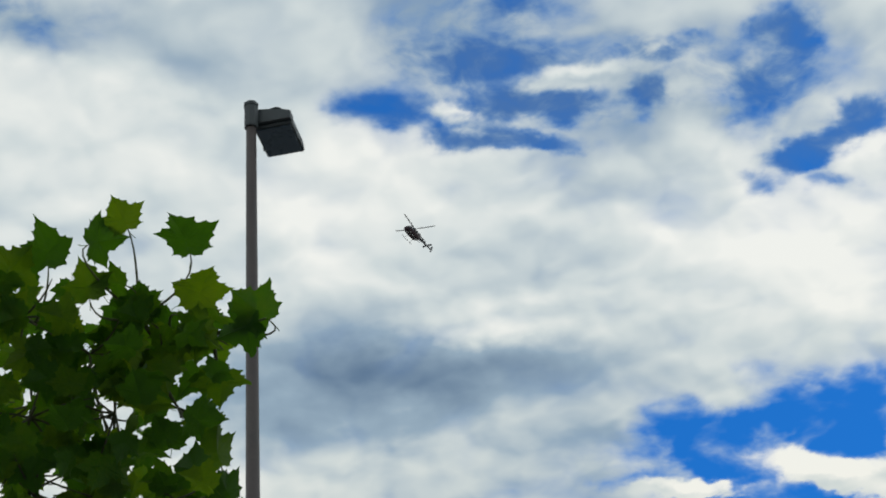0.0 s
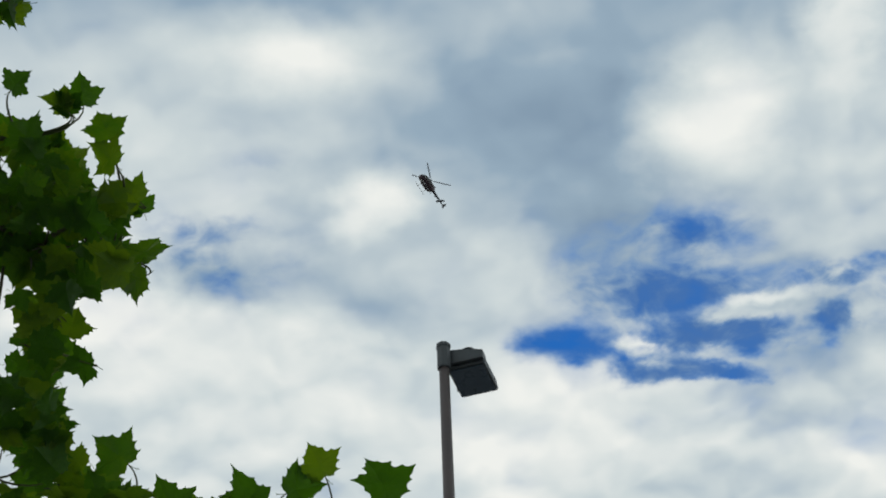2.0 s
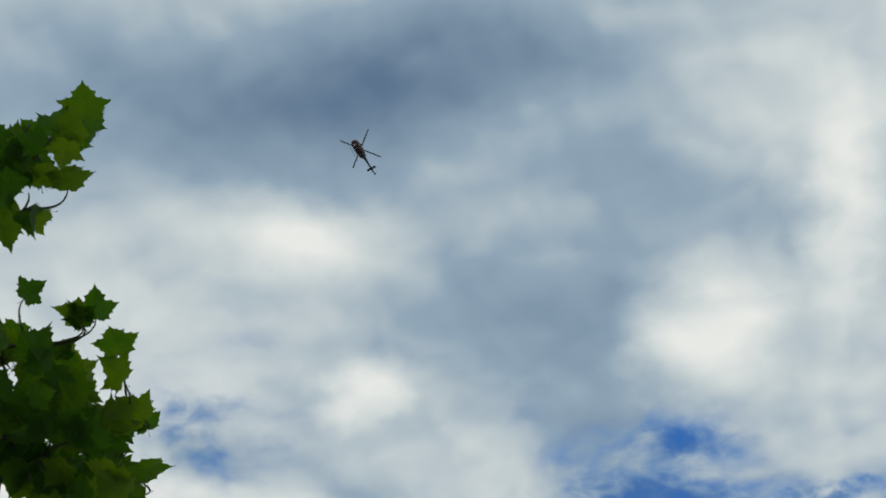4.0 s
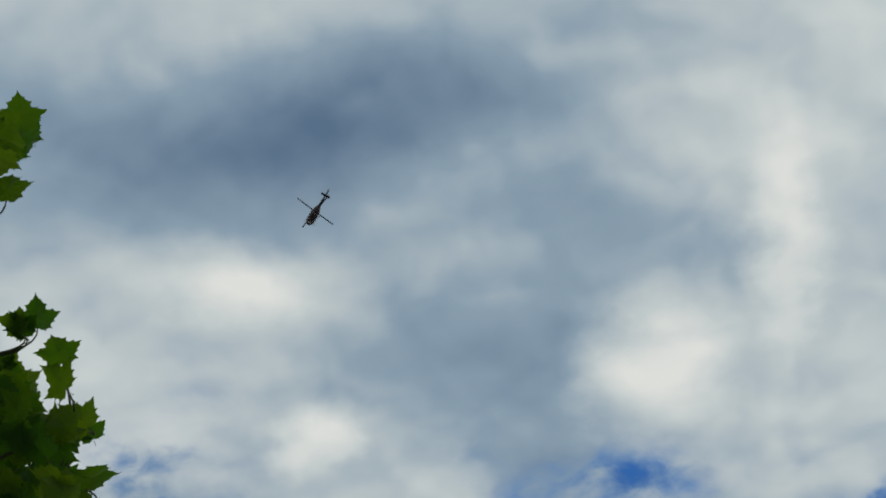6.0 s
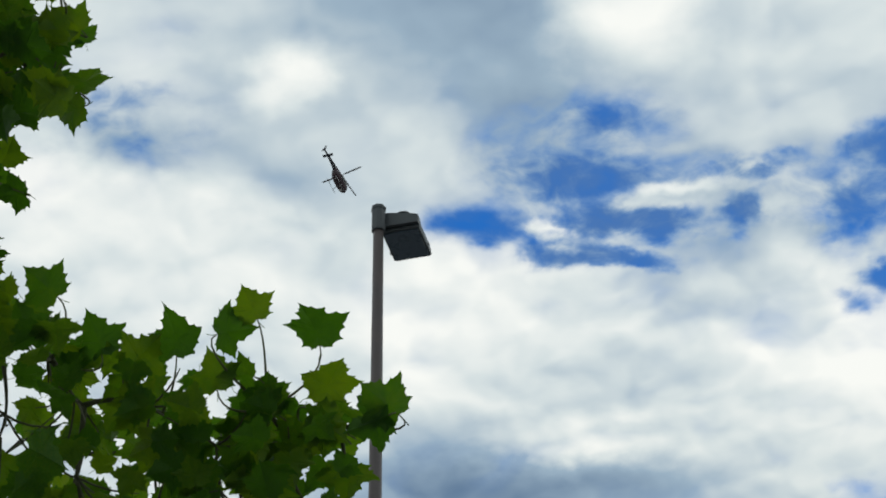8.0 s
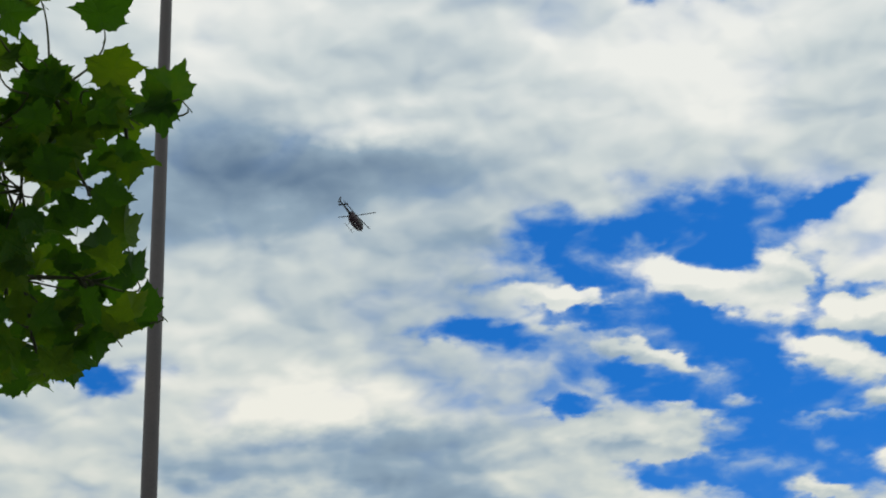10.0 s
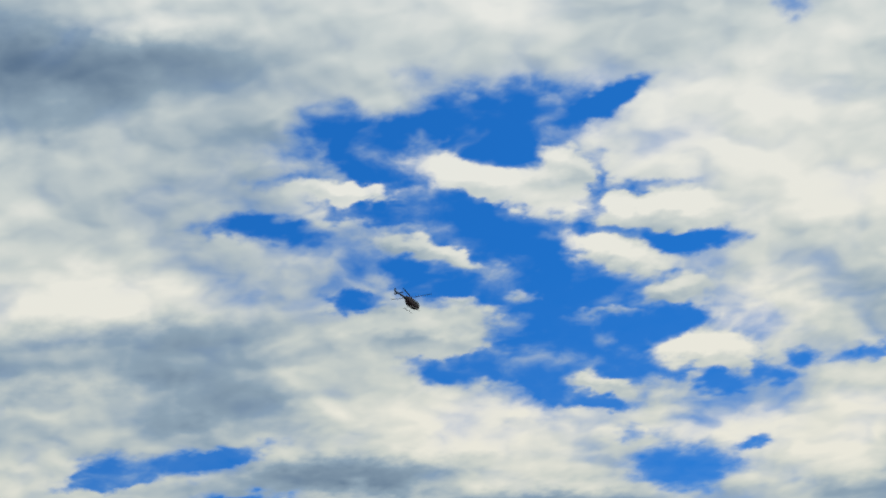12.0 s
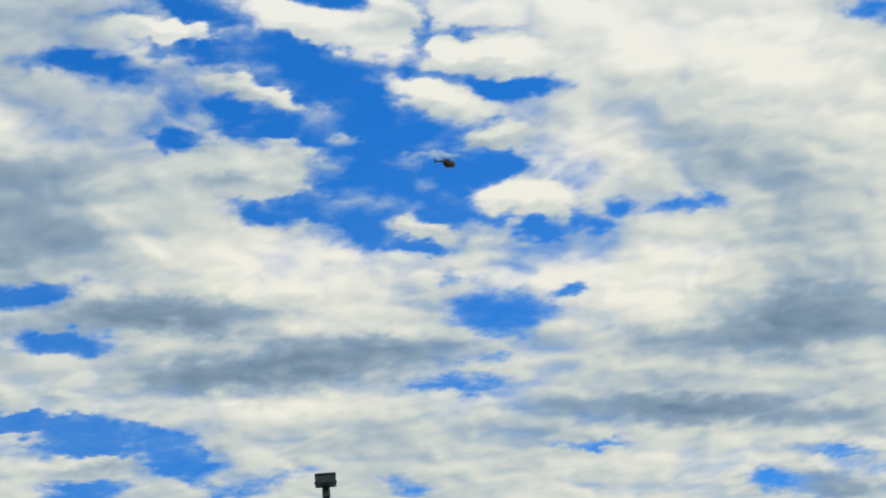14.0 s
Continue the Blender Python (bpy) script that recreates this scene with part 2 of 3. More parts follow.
    dim(-35.7, -65.3, 10.9, 3.7, -4, 0.22)
    dim(19.3, -90.2, 16.8, 2.3, -1, 0.75)
    dim(45.7, -100.0, 19.8, 3.0, 3, 0.75)
    dim(28.1, -102.2, 11.3, 3.0, -3, 0.25)
    dim(143.5, -96.0, 17.0, 4.0, -3, 0.7)
    dim(121.9, -100.6, 14.5, 2.6, -3, 0.35)
    dim(130.1, -65.6, 16.6, 5.3, -2, 0.38)
    dim(138.1, -78.3, 9.8, 5.0, 18, 0.3)
    dim(108.2, -52.8, 10.8, 4.2, -2, 0.18)
    dim(118.7, -112.9, 20.2, 2.0, -3, 0.6)
    dim(150.3, -116.9, 10.3, 2.0, -3, 0.25)
    dim(143.8, -129.0, 11.5, 2.0, -4, 0.55)
    dim(-1.9, -69.5, 9.9, 4.1, -2, 0.3)
    dim(1.7, -78.0, 12.9, 4.1, -2, 0.25)
    dim(81.6, -115.2, 11.9, 3.1, -3, 0.15)
    dim(62.3, -111.4, 13.9, 2.8, -3, 0.12)
    dim(148.2, -123.2, 10.4, 1.1, -3, 0.3)
    dim(-100.3, 127.0, 25.0, 16.4, -9, 0.28)
    dim(-35.0, 69.2, 26.4, 11.3, -9, 0.22)
    dim(-75.4, 81.7, 16.7, 6.3, -10, 0.12)
    dim(7.8, -26.8, 12.0, 6.0, -4, 0.12)
    lit(-69.0, 92.8, 10.5, 5.5, -8, 0.25)
    lit(7.0, 71.3, 13.1, 8.6, 28, 0.4)
    lit(-57.4, 64.2, 7.7, 4.1, 12, 0.35)
    lit(31.5, 87.4, 4.9, 16.4, -8, 0.3)
    lit(-109.2, 51.9, 16.9, 5.1, -7, 0.3)
    lit(-25.7, 111.0, 16.5, 5.4, 12, 0.2)
    lit(-81.7, 34.7, 19.3, 12.1, -6, 0.25)
    lit(-32.9, 13.7, 20.1, 12.0, -6, 0.22)
    lit(39.6, 6.6, 21.7, 11.9, -6, 0.22)
    lit(58.8, 19.7, 5.4, 2.8, 9, 0.3)
    lit(-8.5, -4.8, 13.0, 3.0, -5, 0.2)
    lit(-19.1, -55.3, 17.0, 4.0, -4, 0.25)
    lit(89.0, -27.7, 16.6, 8.2, -3, 0.25)
    lit(86.7, -85.0, 11.6, 2.9, -4, 0.22)
    lit(42.0, -81.7, 18.7, 5.7, -8, 0.3)
    lit(115.6, -41.5, 28.2, 9.4, -1, 0.28)
    lit(114.0, -83.7, 22.9, 5.0, 9, 0.25)
    lit(62.5, -94.7, 13.8, 2.3, -8, 0.25)
    lit(76.6, -44.1, 11.5, 2.0, -4, 0.35)
    lit(67.2, -51.0, 8.3, 2.2, -12, 0.35)
    lit(84.3, -70.8, 8.0, 2.1, -2, 0.35)
    lit(97.6, -64.5, 9.1, 4.0, -2, 0.3)
    lit(118.5, -92.6, 12.2, 3.9, -3, 0.2)
    lit(48.7, -109.5, 23.3, 2.8, -3, 0.18)
    lit(43.0, -35.7, 11.1, 2.5, -1, 0.3)
    lit(25.9, -37.8, 8.5, 2.0, -1, 0.25)
    lit(110.1, -19.8, 12.5, 11.2, -3, 0.2)
    lit(143.0, -51.7, 18.9, 11.7, -2, 0.22)
    cover = k.math("ADD", k.math("MAXIMUM", sums["gap"], -1.0), k.math("ADD", sums["puff"], 1.0))
    cover = k.math("MINIMUM", cover, 1.15)
    # the sheet frays most where it breaks up
    broken = k.smooth(k.math("MULTIPLY", sums["gap"], -1.0), 0.0, 0.7)
    cover = k.math("MULTIPLY_ADD", fine, k.math("MULTIPLY", crisp, k.math("MULTIPLY_ADD", broken, 0.9, 1.0)), cover)
    cover = k.math("MULTIPLY_ADD", fray, k.math("MULTIPLY", broken, k.math("MULTIPLY_ADD", k.smooth(height, 0.55, 0.65), 0.5, 0.75)), cover)
    alpha = k.smooth(cover, 0.0, 1.0)
    # the clouds' light and shade are put into the colour of their glow
    shade = k.math("MULTIPLY_ADD", broad, 0.7, sums["shade"])
    relief = k.math("SUBTRACT", higher, fine)
    shade = k.math("MULTIPLY_ADD", relief, k.math("MULTIPLY", crisp, 0.65), shade)
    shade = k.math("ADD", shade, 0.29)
    colour = k.ramp(shade, [(0.0, (0.82, 0.835, 0.80)), (0.25, (0.585, 0.65, 0.66)), (0.55, (0.285, 0.385, 0.475)), (1.0, (0.11, 0.18, 0.28))])
    # bright cloud low in the sky has a warm light tinted in; thin cloud's glow is tinted blue
    low = k.add("Mix")
    low.data_type, low.blend_type = "RGBA", "MULTIPLY"
    k.put(low.inputs["Factor"], k.math("MULTIPLY", k.math("SUBTRACT", 1.0, k.smooth(height, 0.36, 0.6)), k.math("SUBTRACT", 1.0, k.smooth(shade, 0.2, 0.55))))
    k.put(low.inputs["A"], colour)
    low.inputs["B"].default_value = (1.04, 1.0, 0.92, 1)
    thin = k.add("Mix")
    thin.data_type = "RGBA"
    k.put(thin.inputs["Factor"], k.smooth(alpha, 0.0, 0.95))
    thin.inputs["A"].default_value = (0.33, 0.50, 0.66, 1)
    k.put(thin.inputs["B"], low.outputs["Result"])
    colour = thin.outputs["Result"]
    glow = k.add("Emission")
    k.put(glow.inputs[0], colour)
    glow.inputs[1].default_value = 1.0
    clear = k.add("BsdfTransparent")
    # a thin grey veil hangs higher up, behind some of the gaps
    high = k.add("Emission")
    k.put(high.inputs[0], k.ramp(split.outputs[2], [(0.45, (0.36, 0.58, 0.76)), (0.57, (0.095, 0.175, 0.32))]))
    veiled = k.add("MixShader")
    patchy = k.math("MINIMUM", k.math("MAXIMUM", k.math("MULTIPLY_ADD", fray, 0.8, k.math("MULTIPLY_ADD", fine, 1.5, 0.58)), 0.1), 1.0)
    overhead = k.smooth(height, 0.53, 0.66)
    # low in the sky the veil is a pale haze painted as glow
    hazy = k.math("MULTIPLY", k.math("SUBTRACT", 1.0, k.smooth(height, 0.34, 0.46)), 0.2)
    k.put(veiled.inputs[0], k.math("MULTIPLY", k.math("MAXIMUM", overhead, hazy), patchy))
    k.put(veiled.inputs[1], clear.outputs[0])
    k.put(veiled.inputs[2], high.outputs[0])
    mixed = k.add("MixShader")
    k.put(mixed.inputs[0], alpha)
    k.put(mixed.inputs[1], veiled.outputs[0])
    k.put(mixed.inputs[2], glow.outputs[0])
    k.tree.links.new(mixed.outputs[0], k.out.inputs["Surface"])
    k.mat.cycles.emission_sampling = "NONE"
    return k.mat


def link(name, bm, material, parent=None, smooth=False):
    mesh = bpy.data.meshes.new(name)
    bm.to_mesh(mesh)
    bm.free()
    mesh.materials.append(material)
    if smooth:
        for p in mesh.polygons:
            p.use_smooth = True
    ob = new(name, mesh)
    ob.parent = parent
    return ob


def part(name, bm, material, parent, label="", smooth=False):
    ob = link(name, bm, material, parent, smooth)
    return tagged(ob, label)


def make_clouds():
    bm = bmesh.new()
    bmesh.ops.create_uvsphere(bm, u_segments=64, v_segments=32, radius=4200)
    bmesh.ops.delete(bm, geom=[v for v in bm.verts if v.co.z < -600], context="VERTS")
    bmesh.ops.reverse_faces(bm, faces=bm.faces)
    ob = link("backdrop_clouds", bm, cloud_material(), smooth=True)
    ob.location = (0, 0, 1.6)
    return tagged(ob, "drifting broken layer of white and grey cloud", "clouds", kind="structure")


clouds = make_clouds()

# ---- materials ----
# the ground stays out of view; its grey is raised to bounce light upward
asphalt = surface("asphalt", (0.12, 0.12, 0.118), (0.2, 0.195, 0.185), 0.9, 0, 0.4, 0.004, 90)
bronze = surface("bronze_paint", (0.04, 0.031, 0.031), (0.085, 0.066, 0.063), 0.55, 0.0, 3, 0.001, 70)
housing = surface("housing_paint", (0.022, 0.03, 0.036), (0.05, 0.062, 0.07), 0.5, 0.0, 6, 0.001, 90)
lens_glass = surface("lamp_lens", (0.035, 0.06, 0.09), (0.065, 0.095, 0.135), 0.3, 0, 9, 0.0005, 40)
red_paint = surface("red_paint", (0.03, 0.016, 0.024), (0.054, 0.024, 0.034), 0.5, 0.0, 1.2, 0.00005, 3)
dark_paint = surface("dark_paint", (0.018, 0.021, 0.03), (0.04, 0.045, 0.058), 0.45, 0.0, 2, 0.00005, 3)
pale_paint = surface("pale_paint", (0.55, 0.55, 0.54), (0.72, 0.72, 0.7), 0.4, 0.0, 1.5, 0.00005, 3)
blade_paint = surface("blade_paint", (0.05, 0.05, 0.055), (0.1, 0.1, 0.105), 0.5, 0.0, 1.5, 0.00005, 3)
skid_metal = surface("skid_metal", (0.28, 0.28, 0.29), (0.42, 0.42, 0.42), 0.45, 0.3, 4, 0.0005, 30)
canopy_glass = surface("canopy_glass", (0.03, 0.035, 0.04), (0.06, 0.065, 0.07), 0.12, 0.0, 1, 0.0001, 5)
bark = surface("bark", (0.09, 0.075, 0.05), (0.3, 0.27, 0.2), 0.85, 0, 5, 0.01, 30)
twig_bark = surface("twig_bark", (0.03, 0.034, 0.016), (0.075, 0.075, 0.038), 0.8, 0, 20, 0.002, 90)
stalk_green = surface("green_stalk", (0.05, 0.065, 0.025), (0.12, 0.13, 0.055), 0.7, 0, 20, 0.001, 90)


def leaf_material():
    k = Nodes("leaf")
    pick = k.add("ObjectInfo").outputs["Random"]
    island = k.add("NewGeometry").outputs["Random Per Island"]
    at = k.add("TexCoord").outputs["Object"]
    chance = k.math("FRACT", k.math("ADD", pick, island))
    blotch = k.noise(at, 14, 4, 0.6)
    tone = k.math("MULTIPLY_ADD", blotch, 0.5, k.math("MULTIPLY", chance, 0.6))
    colour = k.ramp(tone, [(0.1, (0.018, 0.055, 0.008)), (0.5, (0.03, 0.085, 0.009)), (0.9, (0.06, 0.115, 0.009))])
    k.put(k.bsdf.inputs["Base Color"], colour)
    k.bsdf.inputs["Roughness"].default_value = 0.55
    k.bsdf.inputs["Specular IOR Level"].default_value = 0.25
    k.bump(k.noise(at, 55, 3, 0.5), 0.4, 0.002)
    through_leaf = k.add("BsdfTranslucent")
    k.put(through_leaf.inputs[0], k.ramp(tone, [(0.1, (0.045, 0.14, 0.004)), (0.5, (0.09, 0.23, 0.005)), (0.9, (0.22, 0.34, 0.005))]))
    mixed = k.add("MixShader")
    mixed.inputs[0].default_value = 0.47
    k.put(mixed.inputs[1], k.bsdf.outputs[0])
    k.put(mixed.inputs[2], through_leaf.outputs[0])
    k.tree.links.new(mixed.outputs[0], k.out.inputs["Surface"])
    return k.mat


leaf_green = leaf_material()


# ---- shaping helpers ----
def ring_loft(bm, rings, cap=True):
    """Skins a row of rings, each a list of points."""
    rows = [[bm.verts.new(p) for p in r] for r in rings]
    n = len(rows[0])
    for a, b in zip(rows, rows[1:]):
        for i in range(n):
            bm.faces.new((a[i], a[(i + 1) % n], b[(i + 1) % n], b[i]))
    if cap:
        bm.faces.new(rows[0][::-1])
        bm.faces.new(rows[-1])
    return rows


def tube(bm, points, radii, sides=8):
    """A round bar along points."""
    points = [Vector(p) for p in points]
    rings, ref = [], None
    for i, p in enumerate(points):
        d = (points[min(i + 1, len(points) - 1)] - points[max(i - 1, 0)]).normalized()
        if ref is None:
            ref = d.orthogonal().normalized()
        u = (ref - d * ref.dot(d)).normalized()
        ref, v = u, d.cross(u)
        r = radii[i] if isinstance(radii, (list, tuple)) else radii
        rings.append([p + (u * math.cos(a) + v * math.sin(a)) * r
                      for a in (2 * math.pi * j / sides for j in range(sides))])
    ring_loft(bm, rings)
    return bm


def box(bm, size, centre, bevel=0.0, turn=None):
    m = Matrix.Translation(centre) @ (turn or Matrix()) @ Matrix.Diagonal((*size, 1))
    made = bmesh.ops.create_cube(bm, size=1, matrix=m)
    if bevel:
        edges = list({e for v in made["verts"] for e in v.link_edges})
        bmesh.ops.bevel(bm, geom=edges, offset=bevel, segments=2, affect="EDGES", profile=0.5)
    return bm


def bezier(a, b, c, d, n=10):
    a, b, c, d = map(Vector, (a, b, c, d))
    return [a * (1 - t) ** 3 + b * 3 * t * (1 - t) ** 2 + c * 3 * t * t * (1 - t) + d * t ** 3 for t in (i / n for i in range(n + 1))]


# ---- ground ----
def make_ground():
    bm = bmesh.new()
    bmesh.ops.create_circle(bm, cap_ends=True, segments=96, radius=3600)
    return tagged(link("ground", bm, asphalt), "plain worn grey asphalt ground to the horizon, out of view, paled to bounce light up", "ground", kind="structure")


make_ground()


# ---- lamp posts ----
def make_lamp_post(height, label, shift, drop=0.182, deep=1.03, tall=1.0):
    """A tapered steel pole with one box-shaped luminaire that points along +y, set over by shift."""
    post = new("street_lamp")
    tagged(post, label, "street lamp", "lamp posts")
    bm = bmesh.new()
    tube(bm, [(0, 0, 0.02), (0, 0, height * 0.5), (0, 0, height - 0.02)], [0.085, 0.062, 0.041], 20)
    part("pole", bm, bronze, post, "dull brown painted tapered pole", True)
    bm = bmesh.new()
    box(bm, (0.34, 0.34, 0.03), (0, 0, 0.015), 0.006)
    part("base_plate", bm, bronze, post)
    for sx in (-1, 1):
        for sy in (-1, 1):
            bm = bmesh.new()
            bmesh.ops.create_cone(bm, cap_ends=True, segments=6, radius1=0.02, radius2=0.018, depth=0.04, matrix=Matrix.Translation((0.12 * sx, 0.12 * sy, 0.05)))
            part("bolt", bm, skid_metal, post)
    bm = bmesh.new()
    levels = ((0.27, 0.05), (0.26, 0.054), (0.055, 0.053), (0.05, 0.058), (0.022, 0.058), (0.016, 0.054))
    tube(bm, [(0, 0, height - z) for z, _ in levels], [w * 1.07 for _, w in levels], 8)
    part("collar", bm, housing, post, "dark cast eight-sided sleeve over the pole top")
    bm = bmesh.new()
    x0, x1 = (-0.03, shift * 2) if shift else (-0.06, 0.06)
    reach = 1.0 if shift else 0.65
    side = [(x0, -0.035), (x0 * 0.6 + x1 * 0.4, -0.055), (x0 * 0.2 + x1 * 0.8, -0.085), (x1, -0.11), (x1, -0.185), (x0, -0.185)]
    ring_loft(bm, [[(px, 0.045, height + pz * reach) for px, pz in side], [(px, 0.075, height + pz * reach) for px, pz in side],
                   [(px, 0.14, height + pz * reach * 0.9 - 0.012) for px, pz in side]])
    bmesh.ops.recalc_face_normals(bm, faces=bm.faces)
    part("arm", bm, housing, post, "dark cast bracket between pole and lamp")
    head = new("luminaire")
    head.parent = post
    head.matrix_basis = pose(shift, 0.085, height - drop, 3) @ Matrix.Diagonal((1.05 if shift else 1, deep, tall, 1))
    # housing: narrower on top, open below
    bm = bmesh.new()
    def rim(w, l, z, y0=0.0):
        c = 0.01
        pts = [(-w + c, y0), (w - c, y0), (w, y0 + c), (w, y0 + l - c), (w - c, y0 + l), (-w + c, y0 + l), (-w, y0 + l - c), (-w, y0 + c)]
        return [(x, y, z) for x, y in pts]
    ring_loft(bm, [rim(0.148, 0.40, -0.03), rim(0.152, 0.41, -0.015, -0.005), rim(0.150, 0.40, 0.0), rim(0.144, 0.39, 0.06, 0.004), rim(0.116, 0.34, 0.125, 0.015)])
    part("housing", bm, housing, head, "dark box-shaped lamp housing")
    if not shift:
        bm = bmesh.new()
        box(bm, (0.30, 0.40, 0.03), (0, 0.19, 0.135), 0.006)
        part("cap", bm, housing, head, "flat dark lid that overhangs the lamp")
    bm = bmesh.new()
    box(bm, (0.27, 0.36, 0.012), (0, 0.2, -0.034), 0.004)
    part("lens", bm, lens_glass, head, "flat dark glass under the lamp")
    bm = bmesh.new()
    arc = [(0.072 * math.cos(a) + 0.01, 0.02 + 0.01 * math.sin(a), 0.095 + 0.075 * math.sin(a)) for a in (math.pi * i / 12 for i in range(13))]
    tube(bm, arc, 0.009, 8)
    part("bail", bm, housing, head, "thin dark metal loop on top", True)
    for s in (-1, 1):
        bm = bmesh.new()
        box(bm, (0.012, 0.03, 0.05), (0.153 * s, 0.3, -0.005), 0.003)
        part("latch", bm, skid_metal, head)
    return post


def ground_at(az, dist):
    return dist * math.sin(radians(az)), dist * math.cos(radians(az))


near_post = make_lamp_post(13.49, "brown painted steel lamp post with one dark box luminaire", 0.158)
x, y = ground_at(-5.98, 14.17)
near_post.matrix_basis = pose(x, y, 0, 0, 0, -10)
x, y = ground_at(9.24, 30.9)
far_post = make_lamp_post(11.715, "shorter brown lamp post with its box luminaire turned end-on", 0.0, 0.11, 0.45, 0.85)
far_post.matrix_basis = pose(x, y, 0, 0, 0, 171)


# ---- the plane tree ----
def leaf_outline():
    """Half of a five-lobed toothed leaf, from the stalk to the tip: x across, y along, 1 long."""
    return [(0.0, 0.0), (0.10, -0.06), (0.24, -0.10), (0.30, -0.03), (0.46, -0.02), (0.42, 0.08), (0.46, 0.16), (0.57, 0.20),
            (0.55, 0.29), (0.62, 0.36), (0.74, 0.52), (0.58, 0.53), (0.50, 0.60), (0.40, 0.58), (0.33, 0.60), (0.32, 0.68),
            (0.34, 0.76), (0.22, 0.80), (0.16, 0.90), (0.07, 0.95), (0.0, 1.10)]


def leaf_points(size, fold, curl, rng):
    """Vertices and faces of one leaf, folded along its midrib and curled; its stalk end lies at the origin."""
    lobes = leaf_outline()
    half = []
    for a, b in zip(lobes, lobes[1:]):
        # a small notch between teeth
        half += [a, ((a[0] + b[0]) * 0.485, (a[1] + b[1]) * 0.485 + 0.009)]
    half.append(lobes[-1])
    verts, faces = [], []
    n = len(half)
    def lift(x, y):
        return abs(x) * fold - curl * (y - 0.3) ** 2 - curl * 0.6 * x * x + 0.03 * math.sin(9 * x + 7 * y)
    jag = [1 + rng.uniform(-0.07, 0.07) for _ in half]
    heart = (0.0, 0.3)
    for share in (1.0, 0.5):
        for s in (1, -1):
            for (x, y), g in zip(half, jag):
                px, py = heart[0] + (s * x * g - heart[0]) * share, heart[1] + (y - heart[1]) * share
                verts.append((px * size, py * size, lift(px, py) * size))
    verts.append((0.0, heart[1] * size, lift(0, heart[1]) * size))
    for q in (0, 1):
        o, i, c = q * n, (2 + q) * n, 4 * n
        for j in range(n - 1):
            quad, wedge = (o + j, o + j + 1, i + j + 1, i + j), (i + j, i + j + 1, c)
            faces.append(quad if q == 0 else quad[::-1])
            faces.append(wedge if q == 0 else wedge[::-1])
    # the stalk
    base = len(verts)
    bend = rng.uniform(-0.12, 0.12)
    for j in range(4):
        y, r = -0.10 * j, 0.011 + 0.004 * (j == 3)
        for a in (0.5, 2.6, 4.7):
            verts.append(((bend * (j / 3) ** 2 + r * math.cos(a)) * size, y * size, (r * math.sin(a) - 0.05 * (j / 3) ** 2) * size))
        if j:
            for q in range(3):
                o, w = base + 3 * (j - 1), (q + 1) % 3
                faces.append((o + q, o + w, o + 3 + w, o + 3 + q))
    return verts, faces


EYE = Vector((0, 0, 1.6))
TREE_AZ, TREE_EL, TREE_LEAN = 0.01, 36.11, -3.81


def spot(x, y, dist):
    """A place in the crown: x, y on a plane square to the bearing of the crown's edge, 4000 to a unit of distance."""
    m = aim(0, 0, 0, TREE_AZ, TREE_EL, TREE_LEAN).to_3x3()
    return EYE + (m @ Vector((x - 784, 441 - y, -4000))).normalized() * dist


def leaf_pose(rng, place, size, spin=None, face=None):
    """A leaf that hangs with its face mostly to the light, turned by chance."""
    to_eye = (EYE - place).normalized()
    normal = face or (to_eye * -0.9 + Vector((0, 0, 1.0)) + Vector([rng.gauss(0, 0.55) for _ in range(3)])).normalized()
    ref = Vector((0, 0, 1))
    along = (ref - normal * ref.dot(normal)).normalized()
    a = rng.uniform(-math.pi, math.pi) if spin is None else spin
    along = Matrix.Rotation(a, 3, normal) @ along
    across = along.cross(normal)
    m = Matrix((across, along, normal)).transposed().to_4x4()
    return Matrix.Translation(place - along * size * 0.4) @ m


